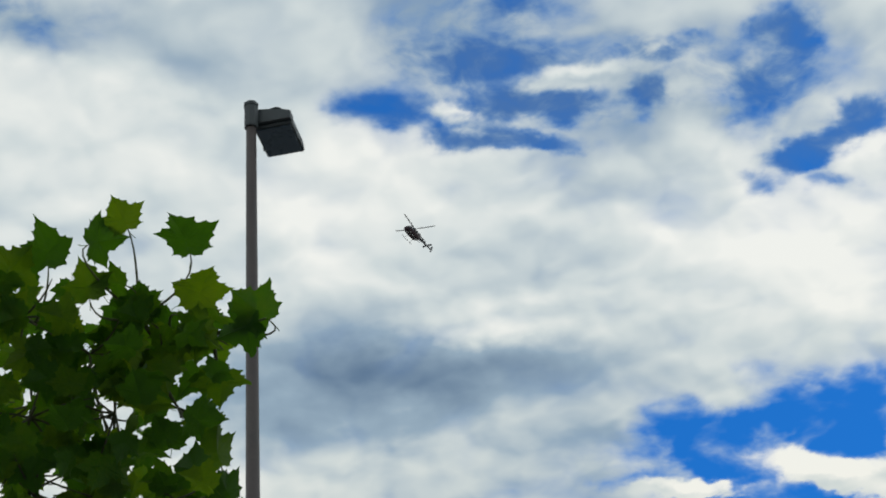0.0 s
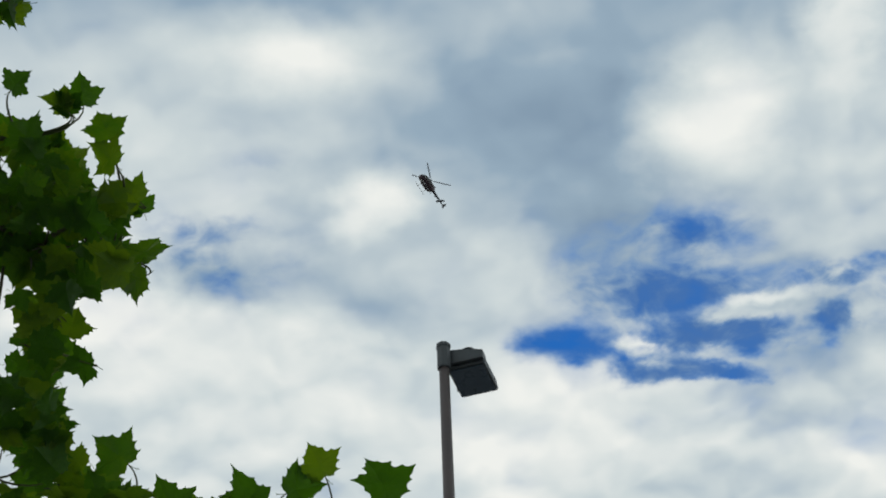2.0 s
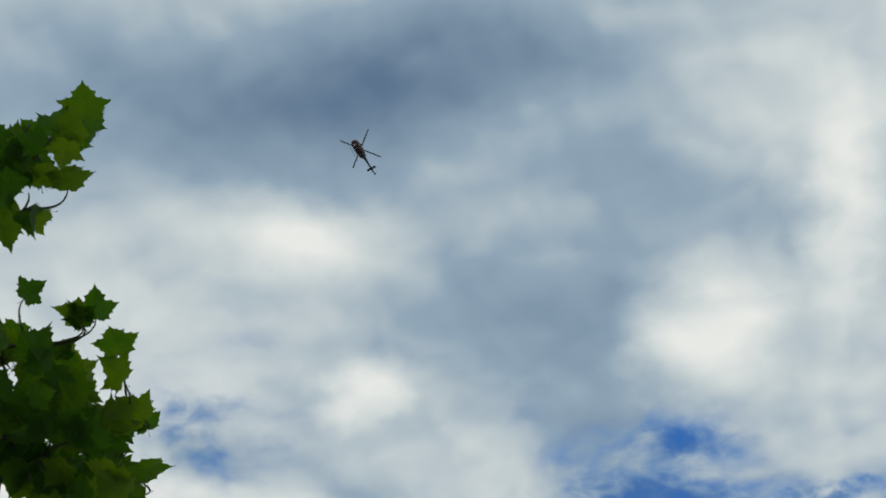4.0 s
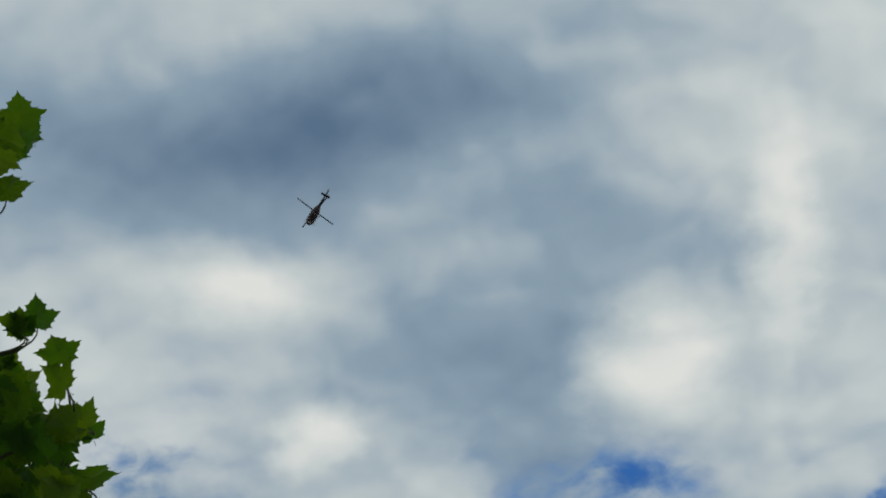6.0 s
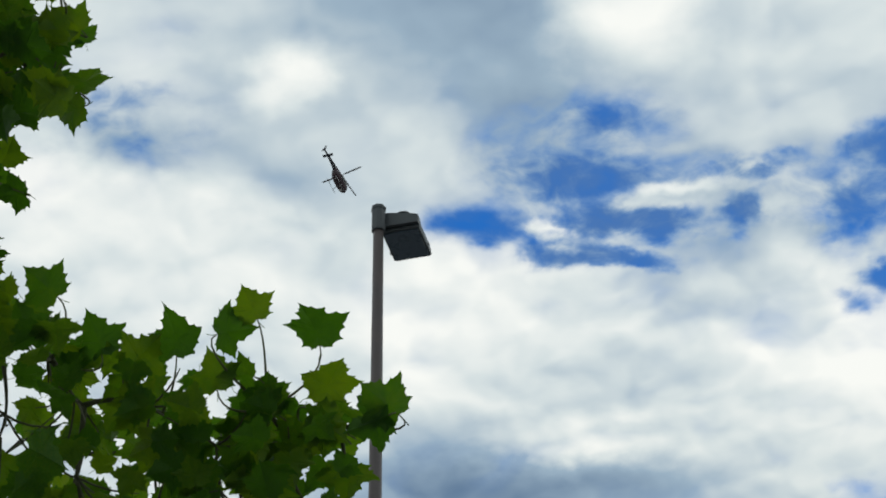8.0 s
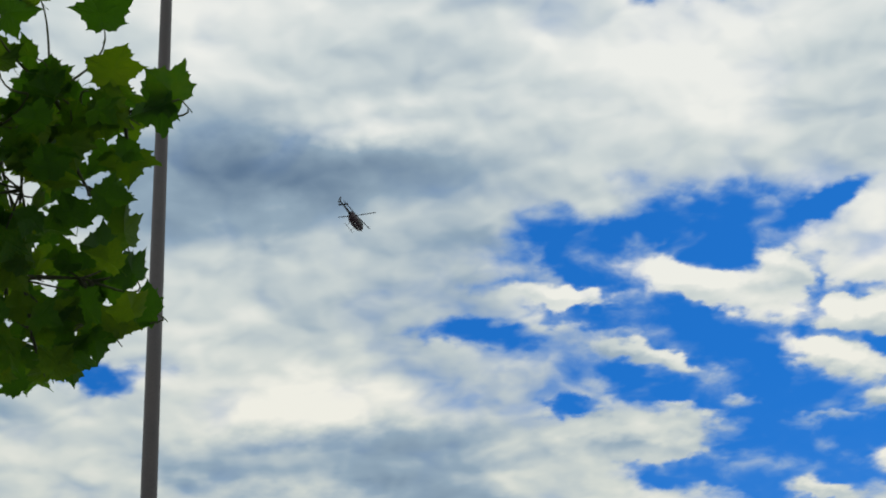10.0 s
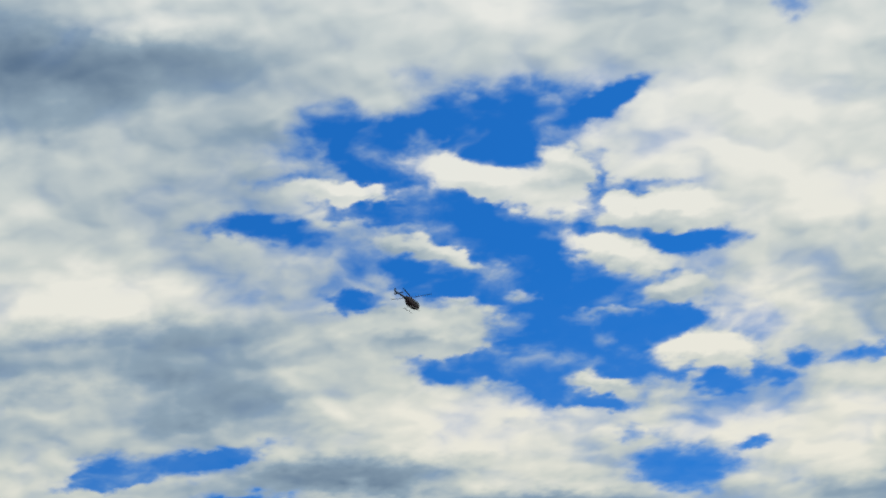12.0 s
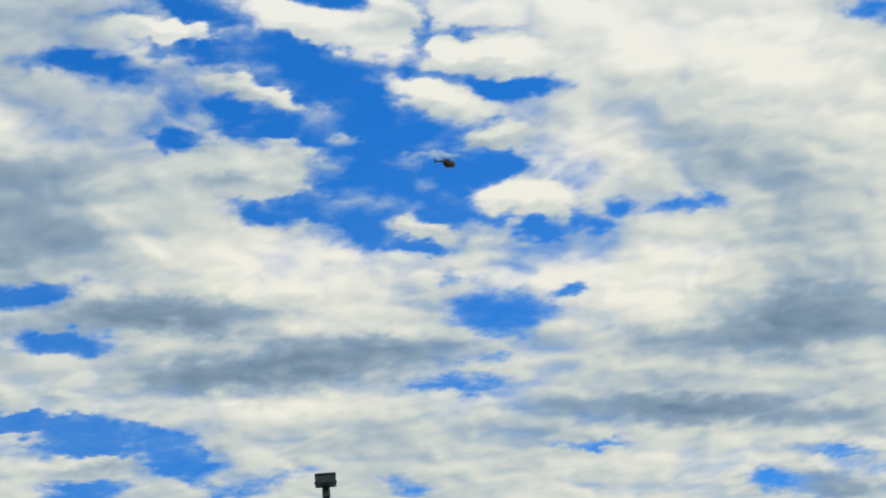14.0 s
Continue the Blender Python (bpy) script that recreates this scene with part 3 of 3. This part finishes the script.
def make_tree():
    rng = random.Random(7)
    tree = new("plane_tree")
    tree.location = (-5.2, 5.4, 0)
    base = Vector(tree.location)
    tagged(tree, "leafy plane tree with large lobed green leaves", "tree")
    bm = bmesh.new()
    trunk_line = [Vector((0.06 * math.sin(z * 1.1), 0.05 * math.cos(z * 0.9) - 0.05, z)) for z in (0, 0.25, 0.8, 1.8, 3.0, 4.2, 5.4, 6.6, 7.8, 9.0)]
    tube(bm, trunk_line, [0.27, 0.2, 0.175, 0.16, 0.15, 0.135, 0.115, 0.09, 0.06, 0.03], 14)
    part("trunk", bm, bark, tree, "mottled grey-brown trunk", True)
    shapes = []
    for i in range(14):
        verts, faces = leaf_points(1.0, rng.uniform(0.2, 0.95), rng.uniform(0.1, 0.8), rng)
        mesh = bpy.data.meshes.new("leaf")
        mesh.from_pydata(verts, [], faces)
        mesh.materials.append(leaf_green)
        shapes.append((mesh, verts, faces))
    stuff_v, stuff_f = [], []
    singles = [0]

    def add_leaf(place, size, spin=None, face=None, single=False):
        m = leaf_pose(rng, place, size, spin, face)
        m = Matrix.Translation(-base) @ m @ Matrix.Scale(size, 4)
        mesh, verts, faces = shapes[rng.randrange(len(shapes))]
        if single and singles[0] < 300:
            singles[0] += 1
            ob = new("leaf", mesh)
            ob.parent = tree
            ob.matrix_basis = m
        else:
            o = len(stuff_v)
            stuff_v.extend(m @ Vector(v) for v in verts)
            stuff_f.extend(tuple(i + o for i in f) for f in faces)

    hubs, stalks = [], []

    def spray(x, y, r, count, dist=8.0, single=0.5):
        """A tuft of leaves round one twig end."""
        hubs.append((spot(x, y, dist), r * dist / 4000))
        for _ in range(round(count * 1.15)):
            a, q = rng.uniform(0, 2 * math.pi), r * math.sqrt(rng.random())
            d = dist + rng.gauss(0, 0.22)
            add_leaf(spot(x + q * math.cos(a), y + q * math.sin(a), d), rng.uniform(0.085, 0.138), single=rng.random() < single)

    def leaf(x, y, size, spin, dist=7.9):
        """One leaf at the crown's edge, with its stalk; spin 0 points the tip up, counted towards the east."""
        p = spot(x, y, dist)
        to_eye = (EYE - p).normalized()
        face = (-to_eye + Vector((rng.gauss(0, 0.55), rng.gauss(0, 0.55), 0.25))).normalized()
        add_leaf(p, size * 0.84, radians(spin), face, True)
        m = leaf_pose(random.Random(0), p, size * 0.84, radians(spin), face)
        stalks.append((m @ Vector((0, 0, 0)), m @ Vector((0, -0.45 * size, -0.05 * size))))

    make_sprays(spray, leaf)
    # the rest of the crown, round the trunk
    for _ in range(2600):
        v = Vector([rng.gauss(0, 1) for _ in range(3)]).normalized() * rng.random() ** 0.4
        p = base + Vector((v.x * 3.4, v.y * 3.4, 6.6 + v.z * 3.6))
        rel = p - EYE
        if math.degrees(math.atan2(rel.x, rel.y)) < -31 or rel.y < 0:
            add_leaf(p, rng.uniform(0.13, 0.21))
    mesh = bpy.data.meshes.new("foliage")
    mesh.from_pydata(stuff_v, [], stuff_f)
    mesh.materials.append(leaf_green)
    ob = new("foliage", mesh)
    ob.parent = tree
    tagged(ob, kind="stuff")
    # limbs: each tuft hangs on the nearest one that is closer to the trunk
    ends = sorted(((p - base, r) for p, r in hubs), key=lambda h: math.hypot(h[0].x, h[0].y))
    for i, (end, r) in enumerate(ends):
        nearer = [e for e, _ in ends[:i]]
        host = min(nearer, key=lambda e: (e - end).length) if nearer else None
        if host is None or (host - end).length > 0.7:
            start, thick = Vector((0, 0, max(2.6, end.z - 0.3 * math.hypot(end.x, end.y) - 0.8))), 0.026
        else:
            start, thick = host, 0.011
        span = (end - start).length
        mid = start.lerp(end, 0.4) + Vector([rng.gauss(0, 0.12 * span) for _ in range(3)])
        mid2 = start.lerp(end, 0.75) + Vector([rng.gauss(0, 0.08 * span) for _ in range(3)])
        line = bezier(start, mid, mid2, end, 9)
        bm = bmesh.new()
        tube(bm, line, [max(0.005, thick * (1 - 0.75 * j / 9)) for j in range(10)], 7)
        for _ in range(6):
            tip = end + Vector([rng.gauss(0, 1) for _ in range(3)]).normalized() * r * 0.9
            tube(bm, bezier(line[7], line[8].lerp(tip, 0.3), line[9].lerp(tip, 0.7), tip, 4), [0.005, 0.0045, 0.004, 0.003, 0.002], 5)
        part("limb", bm, twig_bark, tree, smooth=True)
    # a twig carries each leaf at the crown's edge
    for tip, behind in stalks:
        tip, behind = tip - base, behind - base
        start = min((e for e, _ in ends), key=lambda e: (e - tip).length)
        sag = Vector((0, 0, -0.1 * (tip - start).length))
        bm = bmesh.new()
        tube(bm, bezier(start, start.lerp(behind, 0.6) + sag, behind, tip, 7), [0.006, 0.0055, 0.005, 0.0045, 0.004, 0.0035, 0.003, 0.0025], 5)
        part("twig", bm, stalk_green, tree, smooth=True)
    return tree


def make_sprays(spray, leaf):
    # lower mass
    spray(60, 570, 95, 14)
    spray(180, 640, 95, 20)
    spray(290, 640, 85, 16)
    spray(60, 720, 120, 15)
    spray(200, 760, 110, 18)
    spray(320, 740, 55, 7)
    spray(60, 880, 120, 16)
    spray(200, 890, 110, 17)
    spray(330, 890, 60, 8)
    spray(350, 960, 65, 9)
    spray(230, 1000, 80, 13)
    spray(60, 1010, 100, 16)
    spray(-80, 560, 100, 12)
    spray(-80, 720, 110, 14)
    spray(-90, 900, 120, 15)
    spray(-230, 620, 120, 15)
    spray(-240, 800, 130, 16)
    # left column
    spray(-290, 150, 50, 8)
    spray(-300, 240, 55, 10)
    spray(-270, 330, 50, 9)
    spray(-240, 410, 60, 11)
    spray(-140, 480, 60, 10)
    spray(-390, 250, 80, 10)
    spray(-380, 420, 100, 14)
    # upper tuft
    spray(-320, -235, 38, 5)
    spray(-265, -165, 55, 13)
    spray(-195, -70, 40, 8)
    spray(-275, -40, 70, 14)
    spray(-190, 10, 45, 7)
    spray(-270, 70, 60, 11)
    spray(-370, -100, 100, 17)
    spray(-380, -225, 45, 6)
    # top branch
    spray(-372, -615, 46, 9)
    spray(-342, -555, 34, 5)
    spray(-445, -575, 80, 15)
    spray(-435, -465, 42, 6)
    # the dense inside of the tufts
    spray(-326, -139, 80, 8)
    spray(-293, -14, 80, 8)
    spray(-258, -655, 40, 4)
    spray(-333, -598, 65, 6)
    spray(-331, -490, 32, 3)
    spray(300, 590, 48, 6)
    spray(375, 590, 40, 4)
    spray(245, 560, 36, 4)
    spray(395, 665, 26, 2)
    spray(-132, -117, 45, 5)
    spray(-151, -20, 36, 4)
    spray(-263, -158, 45, 4)
    spray(20, 830, 60, 6)
    spray(110, 900, 60, 6)
    # leaves further back in the crown
    spray(40, 610, 90, 8, 8.9, 0.1)
    spray(160, 660, 80, 3, 8.9, 0.1)
    spray(60, 740, 110, 12, 8.9, 0.1)
    spray(190, 760, 90, 4, 8.9, 0.1)
    spray(60, 870, 110, 12, 8.9, 0.1)
    spray(190, 880, 90, 9, 8.9, 0.1)
    spray(200, 990, 90, 9, 8.9, 0.1)
    spray(60, 1000, 100, 12, 8.9, 0.1)
    spray(-80, 640, 120, 14, 8.9, 0.1)
    spray(-90, 820, 120, 14, 8.9, 0.1)
    spray(-300, 200, 60, 4, 8.9, 0.1)
    spray(-280, 380, 70, 6, 8.9, 0.1)
    spray(-300, -60, 80, 9, 8.9, 0.1)
    # single leaves at the edge
    leaf(213, 380, 0.15, -30)
    leaf(178, 425, 0.17, 50)
    leaf(325, 415, 0.2, 10)
    leaf(355, 510, 0.2, -15)
    leaf(450, 545, 0.2, -60)
    leaf(430, 580, 0.18, -110)
    leaf(392, 680, 0.18, 150)
    leaf(383, 795, 0.19, -40)
    leaf(398, 865, 0.16, -60)
    leaf(420, 935, 0.17, -70)
    leaf(300, 1035, 0.17, 170)
    leaf(80, 435, 0.2, 15)
    leaf(20, 470, 0.18, 40)
    leaf(150, 500, 0.17, 0)
    leaf(200, 500, 0.14, -40)
    leaf(245, 530, 0.15, -30)
    leaf(350, 585, 0.18, 120)
    leaf(-90, -15, 0.17, -80)
    leaf(-115, 40, 0.14, -140)
    leaf(-120, -120, 0.14, -40)
    leaf(-160, -190, 0.15, -20)
    leaf(-250, -290, 0.13, 0)
    leaf(-325, -335, 0.11, 10)
    leaf(-252, -690, 0.15, -10)
    leaf(-268, -550, 0.15, -80)
    leaf(-300, -650, 0.14, 20)
    leaf(-355, -470, 0.14, 160)
    leaf(-155, 350, 0.17, -50)
    leaf(-190, 420, 0.16, -20)
    leaf(-60, 440, 0.18, -10)
    leaf(-215, 190, 0.14, -60)
    leaf(-205, -310, 0.13, -15)
    leaf(-163, -244, 0.14, -30)
    leaf(-234, -292, 0.12, 5)


make_tree()


# ---- the helicopter ----
def make_helicopter():
    """A light four-bladed helicopter on skids; x ahead, z up, the rotor's hub at the origin."""
    craft = new("helicopter")
    tagged(craft, "dark red helicopter on skids banking overhead", "helicopter")

    def section(x, w, top, bottom, square=2.6, n=20):
        zc, h = (top + bottom) / 2, (top - bottom) / 2
        pts = []
        for i in range(n):
            a = 2 * math.pi * i / n
            c, s = math.cos(a), math.sin(a)
            pts.append((x, w * math.copysign(abs(c) ** (2 / square), c), zc + h * math.copysign(abs(s) ** (2 / square), s)))
        return pts

    bm = bmesh.new()
    ring_loft(bm, [section(3.12, 0.2, -1.72, -2.0), section(2.95, 0.52, -1.45, -2.2), section(2.5, 0.8, -1.1, -2.4), section(1.9, 0.93, -0.8, -2.52),
                   section(1.1, 0.98, -0.62, -2.58), section(0.0, 0.98, -0.58, -2.58), section(-0.9, 0.93, -0.6, -2.5), section(-1.6, 0.72, -0.68, -2.2), section(-2.2, 0.42, -0.8, -1.6)])
    part("fuselage", bm, red_paint, craft, "dark red rounded cabin", True)
    bm = bmesh.new()
    ring_loft(bm, [section(1.0, 0.2, -0.5, -0.72), section(0.6, 0.4, -0.3, -0.8), section(-0.4, 0.45, -0.22, -0.8), section(-1.4, 0.4, -0.3, -0.9), section(-2.3, 0.26, -0.6, -1.1)])
    part("engine_cowling", bm, red_paint, craft, smooth=True)
    bm = bmesh.new()
    tube(bm, [(-1.2, 0.2, -0.4), (-1.6, 0.24, -0.28), (-2.0, 0.26, -0.25)], 0.1, 10)
    part("exhaust", bm, dark_paint, craft, smooth=True)
    bm = bmesh.new()
    ring_loft(bm, [section(-2.0, 0.36, -0.8, -1.5, 2), section(-3.6, 0.25, -0.82, -1.3, 2), section(-5.6, 0.19, -0.84, -1.18, 2), section(-6.9, 0.15, -0.86, -1.12, 2)])
    part("tail_boom", bm, dark_paint, craft, "slim dark tail boom", True)

    def foil(bm, root, tip, chord0, chord1, thick, up):
        root, tip, up = Vector(root), Vector(tip), Vector(up)
        rings = []
        for p, c in ((root, chord0), (tip, chord1)):
            rings.append([p + Vector((c * u, 0, 0)) + up * thick * v for u, v in ((0.5, 0), (0.3, 0.5), (-0.1, 0.45), (-0.5, 0), (-0.1, -0.45), (0.3, -0.5))])
        ring_loft(bm, rings)

    bm = bmesh.new()
    foil(bm, (-5.35, -1.15, -0.92), (-5.35, 1.15, -0.92), 0.55, 0.55, 0.07, (0, 0, 1))
    stab = part("tailplane", bm, dark_paint, craft, "dark straight tailplane")
    for s in (-1, 1):
        bm = bmesh.new()
        foil(bm, (-5.4, 1.15 * s, -1.1), (-5.45, 1.15 * s, -0.75), 0.55, 0.45, 0.05, (0, 1, 0))
        part("end_plate", bm, dark_paint, stab)
    bm = bmesh.new()
    foil(bm, (-6.75, 0, -1.0), (-7.1, 0, -0.05), 0.65, 0.42, 0.1, (0, 1, 0))
    foil(bm, (-6.75, 0, -1.0), (-6.95, 0, -1.55), 0.6, 0.4, 0.1, (0, 1, 0))
    part("tail_fin", bm, dark_paint, craft, "swept dark tail fin")
    tail_rotor = new("tail_rotor")
    tail_rotor.parent = craft
    tail_rotor.location = (-6.9, 0.28, -0.9)
    bm = bmesh.new()
    tube(bm, [(0, -0.24, 0), (0, 0.06, 0)], 0.06, 10)
    part("hub", bm, skid_metal, tail_rotor, smooth=True)
    for s in (-1, 1):
        bm = bmesh.new()
        box(bm, (0.15, 0.02, 0.75), (0, 0.04, 0.42 * s), 0.008)
        part("blade", bm, blade_paint, tail_rotor)
    # glazing
    for s in (-1, 1):
        bm = bmesh.new()
        a = [(2.62, 0.740 * s, -1.28), (1.95, 0.930 * s, -0.98), (1.95, 0.970 * s, -1.7), (2.55, 0.835 * s, -1.85)]
        b = [(1.75, 0.955 * s, -0.95), (0.95, 0.990 * s, -0.9), (0.95, 1.020 * s, -1.65), (1.75, 0.990 * s, -1.68)]
        c = [(0.75, 1.000 * s, -0.92), (-0.3, 1.000 * s, -0.92), (-0.3, 1.027 * s, -1.6), (0.75, 1.025 * s, -1.62)]
        for quad, name in ((a, "chin_window"), (b, "front_window"), (c, "cabin_window")):
            bm2 = bmesh.new()
            lo = [bm2.verts.new(p) for p in quad]
            hi = [bm2.verts.new((p[0], p[1] + 0.025 * s, p[2])) for p in quad]
            for i in range(4):
                bm2.faces.new((lo[i], lo[(i + 1) % 4], hi[(i + 1) % 4], hi[i]))
            bm2.faces.new(hi)
            bm2.faces.new(lo[::-1])
            bmesh.ops.recalc_face_normals(bm2, faces=bm2.faces)
            part(name, bm2, canopy_glass, craft, "dark tinted window")
        bm.free()
    bm = bmesh.new()
    ring_loft(bm, [section(2.98, 0.46, -1.42, -1.75), section(2.62, 0.7, -1.09, -1.45), section(2.0, 0.8, -0.77, -1.1)])
    part("windscreen", bm, canopy_glass, craft, "dark curved windscreen", True)
    bm = bmesh.new()
    box(bm, (0.5, 0.7, 0.03), (2.1, 0, -2.465), 0.01, pose(0, 0, 0, 0, -8, 0))
    part("belly_panel", bm, pale_paint, craft, "pale panel under the nose")
    # skids
    for s in (-1, 1):
        bm = bmesh.new()
        tube(bm, [(2.3, 1.2 * s, -2.95), (2.1, 1.2 * s, -3.1), (1.7, 1.2 * s, -3.15), (-1.5, 1.2 * s, -3.15)], 0.05, 8)
        part("skid", bm, skid_metal, craft, "pale tubular landing skid", True)
    for x in (1.2, -0.7):
        bm = bmesh.new()
        tube(bm, [(x, -1.2, -3.15), (x, -0.95, -2.8), (x, -0.5, -2.55), (x, 0.5, -2.55), (x, 0.95, -2.8), (x, 1.2, -3.15)], 0.045, 8)
        part("cross_tube", bm, skid_metal, craft, smooth=True)
    bm = bmesh.new()
    tube(bm, [(0, 0, -0.5), (0, 0, 0.02)], 0.09, 10)
    part("mast", bm, dark_paint, craft, smooth=True)
    rotor = new("main_rotor")
    rotor.parent = craft
    bm = bmesh.new()
    tube(bm, [(0, 0, -0.1), (0, 0, -0.08), (0, 0, 0.1), (0, 0, 0.12)], [0.12, 0.24, 0.24, 0.12], 14)
    part("hub", bm, dark_paint, rotor, smooth=True)
    for i in range(4):
        bm = bmesh.new()
        rings = []
        for r, chord, z in ((0.2, 0.14, 0.0), (0.8, 0.16, 0.01), (1.0, 0.32, 0.015), (4.0, 0.32, 0.09), (5.35, 0.30, 0.16)):
            rings.append([(r, chord * u, z + 0.05 * v) for u, v in ((0.5, 0), (0.25, 0.5), (-0.1, 0.45), (-0.5, 0), (-0.1, -0.4), (0.25, -0.5))])
        ring_loft(bm, rings)
        bm.transform(Matrix.Rotation(i * math.pi / 2, 4, "Z"))
        part("blade", bm, blade_paint, rotor, "long slim dark rotor blade")
    return craft, rotor


helicopter, main_rotor = make_helicopter()


def flight(x, y, z, heading, climb, bank):
    """A flying pose: compass heading from +y, nose up and right side down, in degrees."""
    return pose(x, y, z, 0, 0, 90 - heading) @ pose(0, 0, 0, 0, -climb, 0) @ pose(0, 0, 0, bank, 0, 0)


def motions():
    drift = Vector((0.0014, -0.1152, 0.0207))
    walk(clouds, [(t, Matrix.Translation((0, 0, 1.6)) @ Matrix.Rotation(radians(drift.length * t), 4, drift.normalized())) for t in range(15)])
    walk(helicopter, [
        (0, flight(-6.1, 420.2, 314.4, 211.8, 9.1, -13.4)),
        (0.5, flight(-16.2, 398.2, 319.9, 210.1, 11.4, -12.5)),
        (1, flight(-25.6, 391.6, 337.4, 203.4, 11.4, -13.4)),
        (1.5, flight(-33.0, 377.8, 346.8, 204.1, 13.9, -16.1)),
        (2, flight(-40.4, 373.2, 365.3, 202.5, 16.9, -28.1)),
        (2.5, flight(-49.9, 386.9, 402.1, 205.6, 18.3, -28.9)),
        (3, flight(-55.0, 389.6, 426.2, 210.3, 26.5, -31.5)),
        (3.5, flight(-54.8, 368.6, 423.2, 213.4, 27.7, -6.9)),
        (4, flight(-57.1, 349.3, 418.5, 208.8, 20.9, 8.7)),
        (5.2, flight(-56.6, 349.2, 412.6, 276.0, 4.0, 28.0)),
        (6.5, flight(-53.9, 348.9, 407.2, 344.6, -16.9, 5.3)),
        (7, flight(-49.4, 323.8, 346.7, 354.5, -25.7, 11.8)),
        (7.5, flight(-46.8, 324.9, 316.6, 11.9, -26.3, 13.3)),
        (8, flight(-43.0, 344.5, 303.2, 22.8, -23.6, 14.2)),
        (10.5, flight(14.8, 446.1, 262.9, 31.7, -8.0, 14.1)),
        (11, flight(31.1, 463.6, 258.6, 37.0, -7.4, 12.2)),
        (11.5, flight(47.7, 478.8, 254.9, 40.2, -4.7, 8.9)),
        (12, flight(63.9, 493.8, 253.8, 39.0, -0.3, 5.7)),
        (12.5, flight(82.9, 519.3, 261.0, 43.8, 6.5, 2.6)),
        (13, flight(100.0, 534.2, 265.7, 45.1, 11.5, 5)),
        (13.5, flight(115.9, 547.2, 272.2, 43.6, 15.4, 9)),
        (14, flight(129.6, 551.1, 277.7, 45.2, 18.0, 11)),
    ])
    walk(main_rotor, [
        (0, pose(0, 0, 0, 0, 0, 8)),
        (0.5, pose(0, 0, 0, 0, 0, 4)),
        (1, pose(0, 0, 0, 0, 0, 2)),
        (1.5, pose(0, 0, 0, 0, 0, 14)),
        (2, pose(0, 0, 0, 0, 0, 23)),
        (2.5, pose(0, 0, 0, 0, 0, -21)),
        (3, pose(0, 0, 0, 0, 0, -7)),
        (3.5, pose(0, 0, 0, 0, 0, 32)),
        (4, pose(0, 0, 0, 0, 0, 52)),
        (5.2, pose(0, 0, 0, 0, 0, 90)),
        (6.5, pose(0, 0, 0, 0, 0, 98)),
        (7, pose(0, 0, 0, 0, 0, 94)),
        (7.5, pose(0, 0, 0, 0, 0, 127)),
        (8, pose(0, 0, 0, 0, 0, 82)),
        (10.5, pose(0, 0, 0, 0, 0, 91)),
        (11, pose(0, 0, 0, 0, 0, 99)),
        (11.5, pose(0, 0, 0, 0, 0, 101)),
        (12, pose(0, 0, 0, 0, 0, 103)),
        (12.5, pose(0, 0, 0, 0, 0, 111)),
        (13, pose(0, 0, 0, 0, 0, 69)),
        (13.5, pose(0, 0, 0, 0, 0, 82)),
        (14, pose(0, 0, 0, 0, 0, 92)),
    ])


motions()
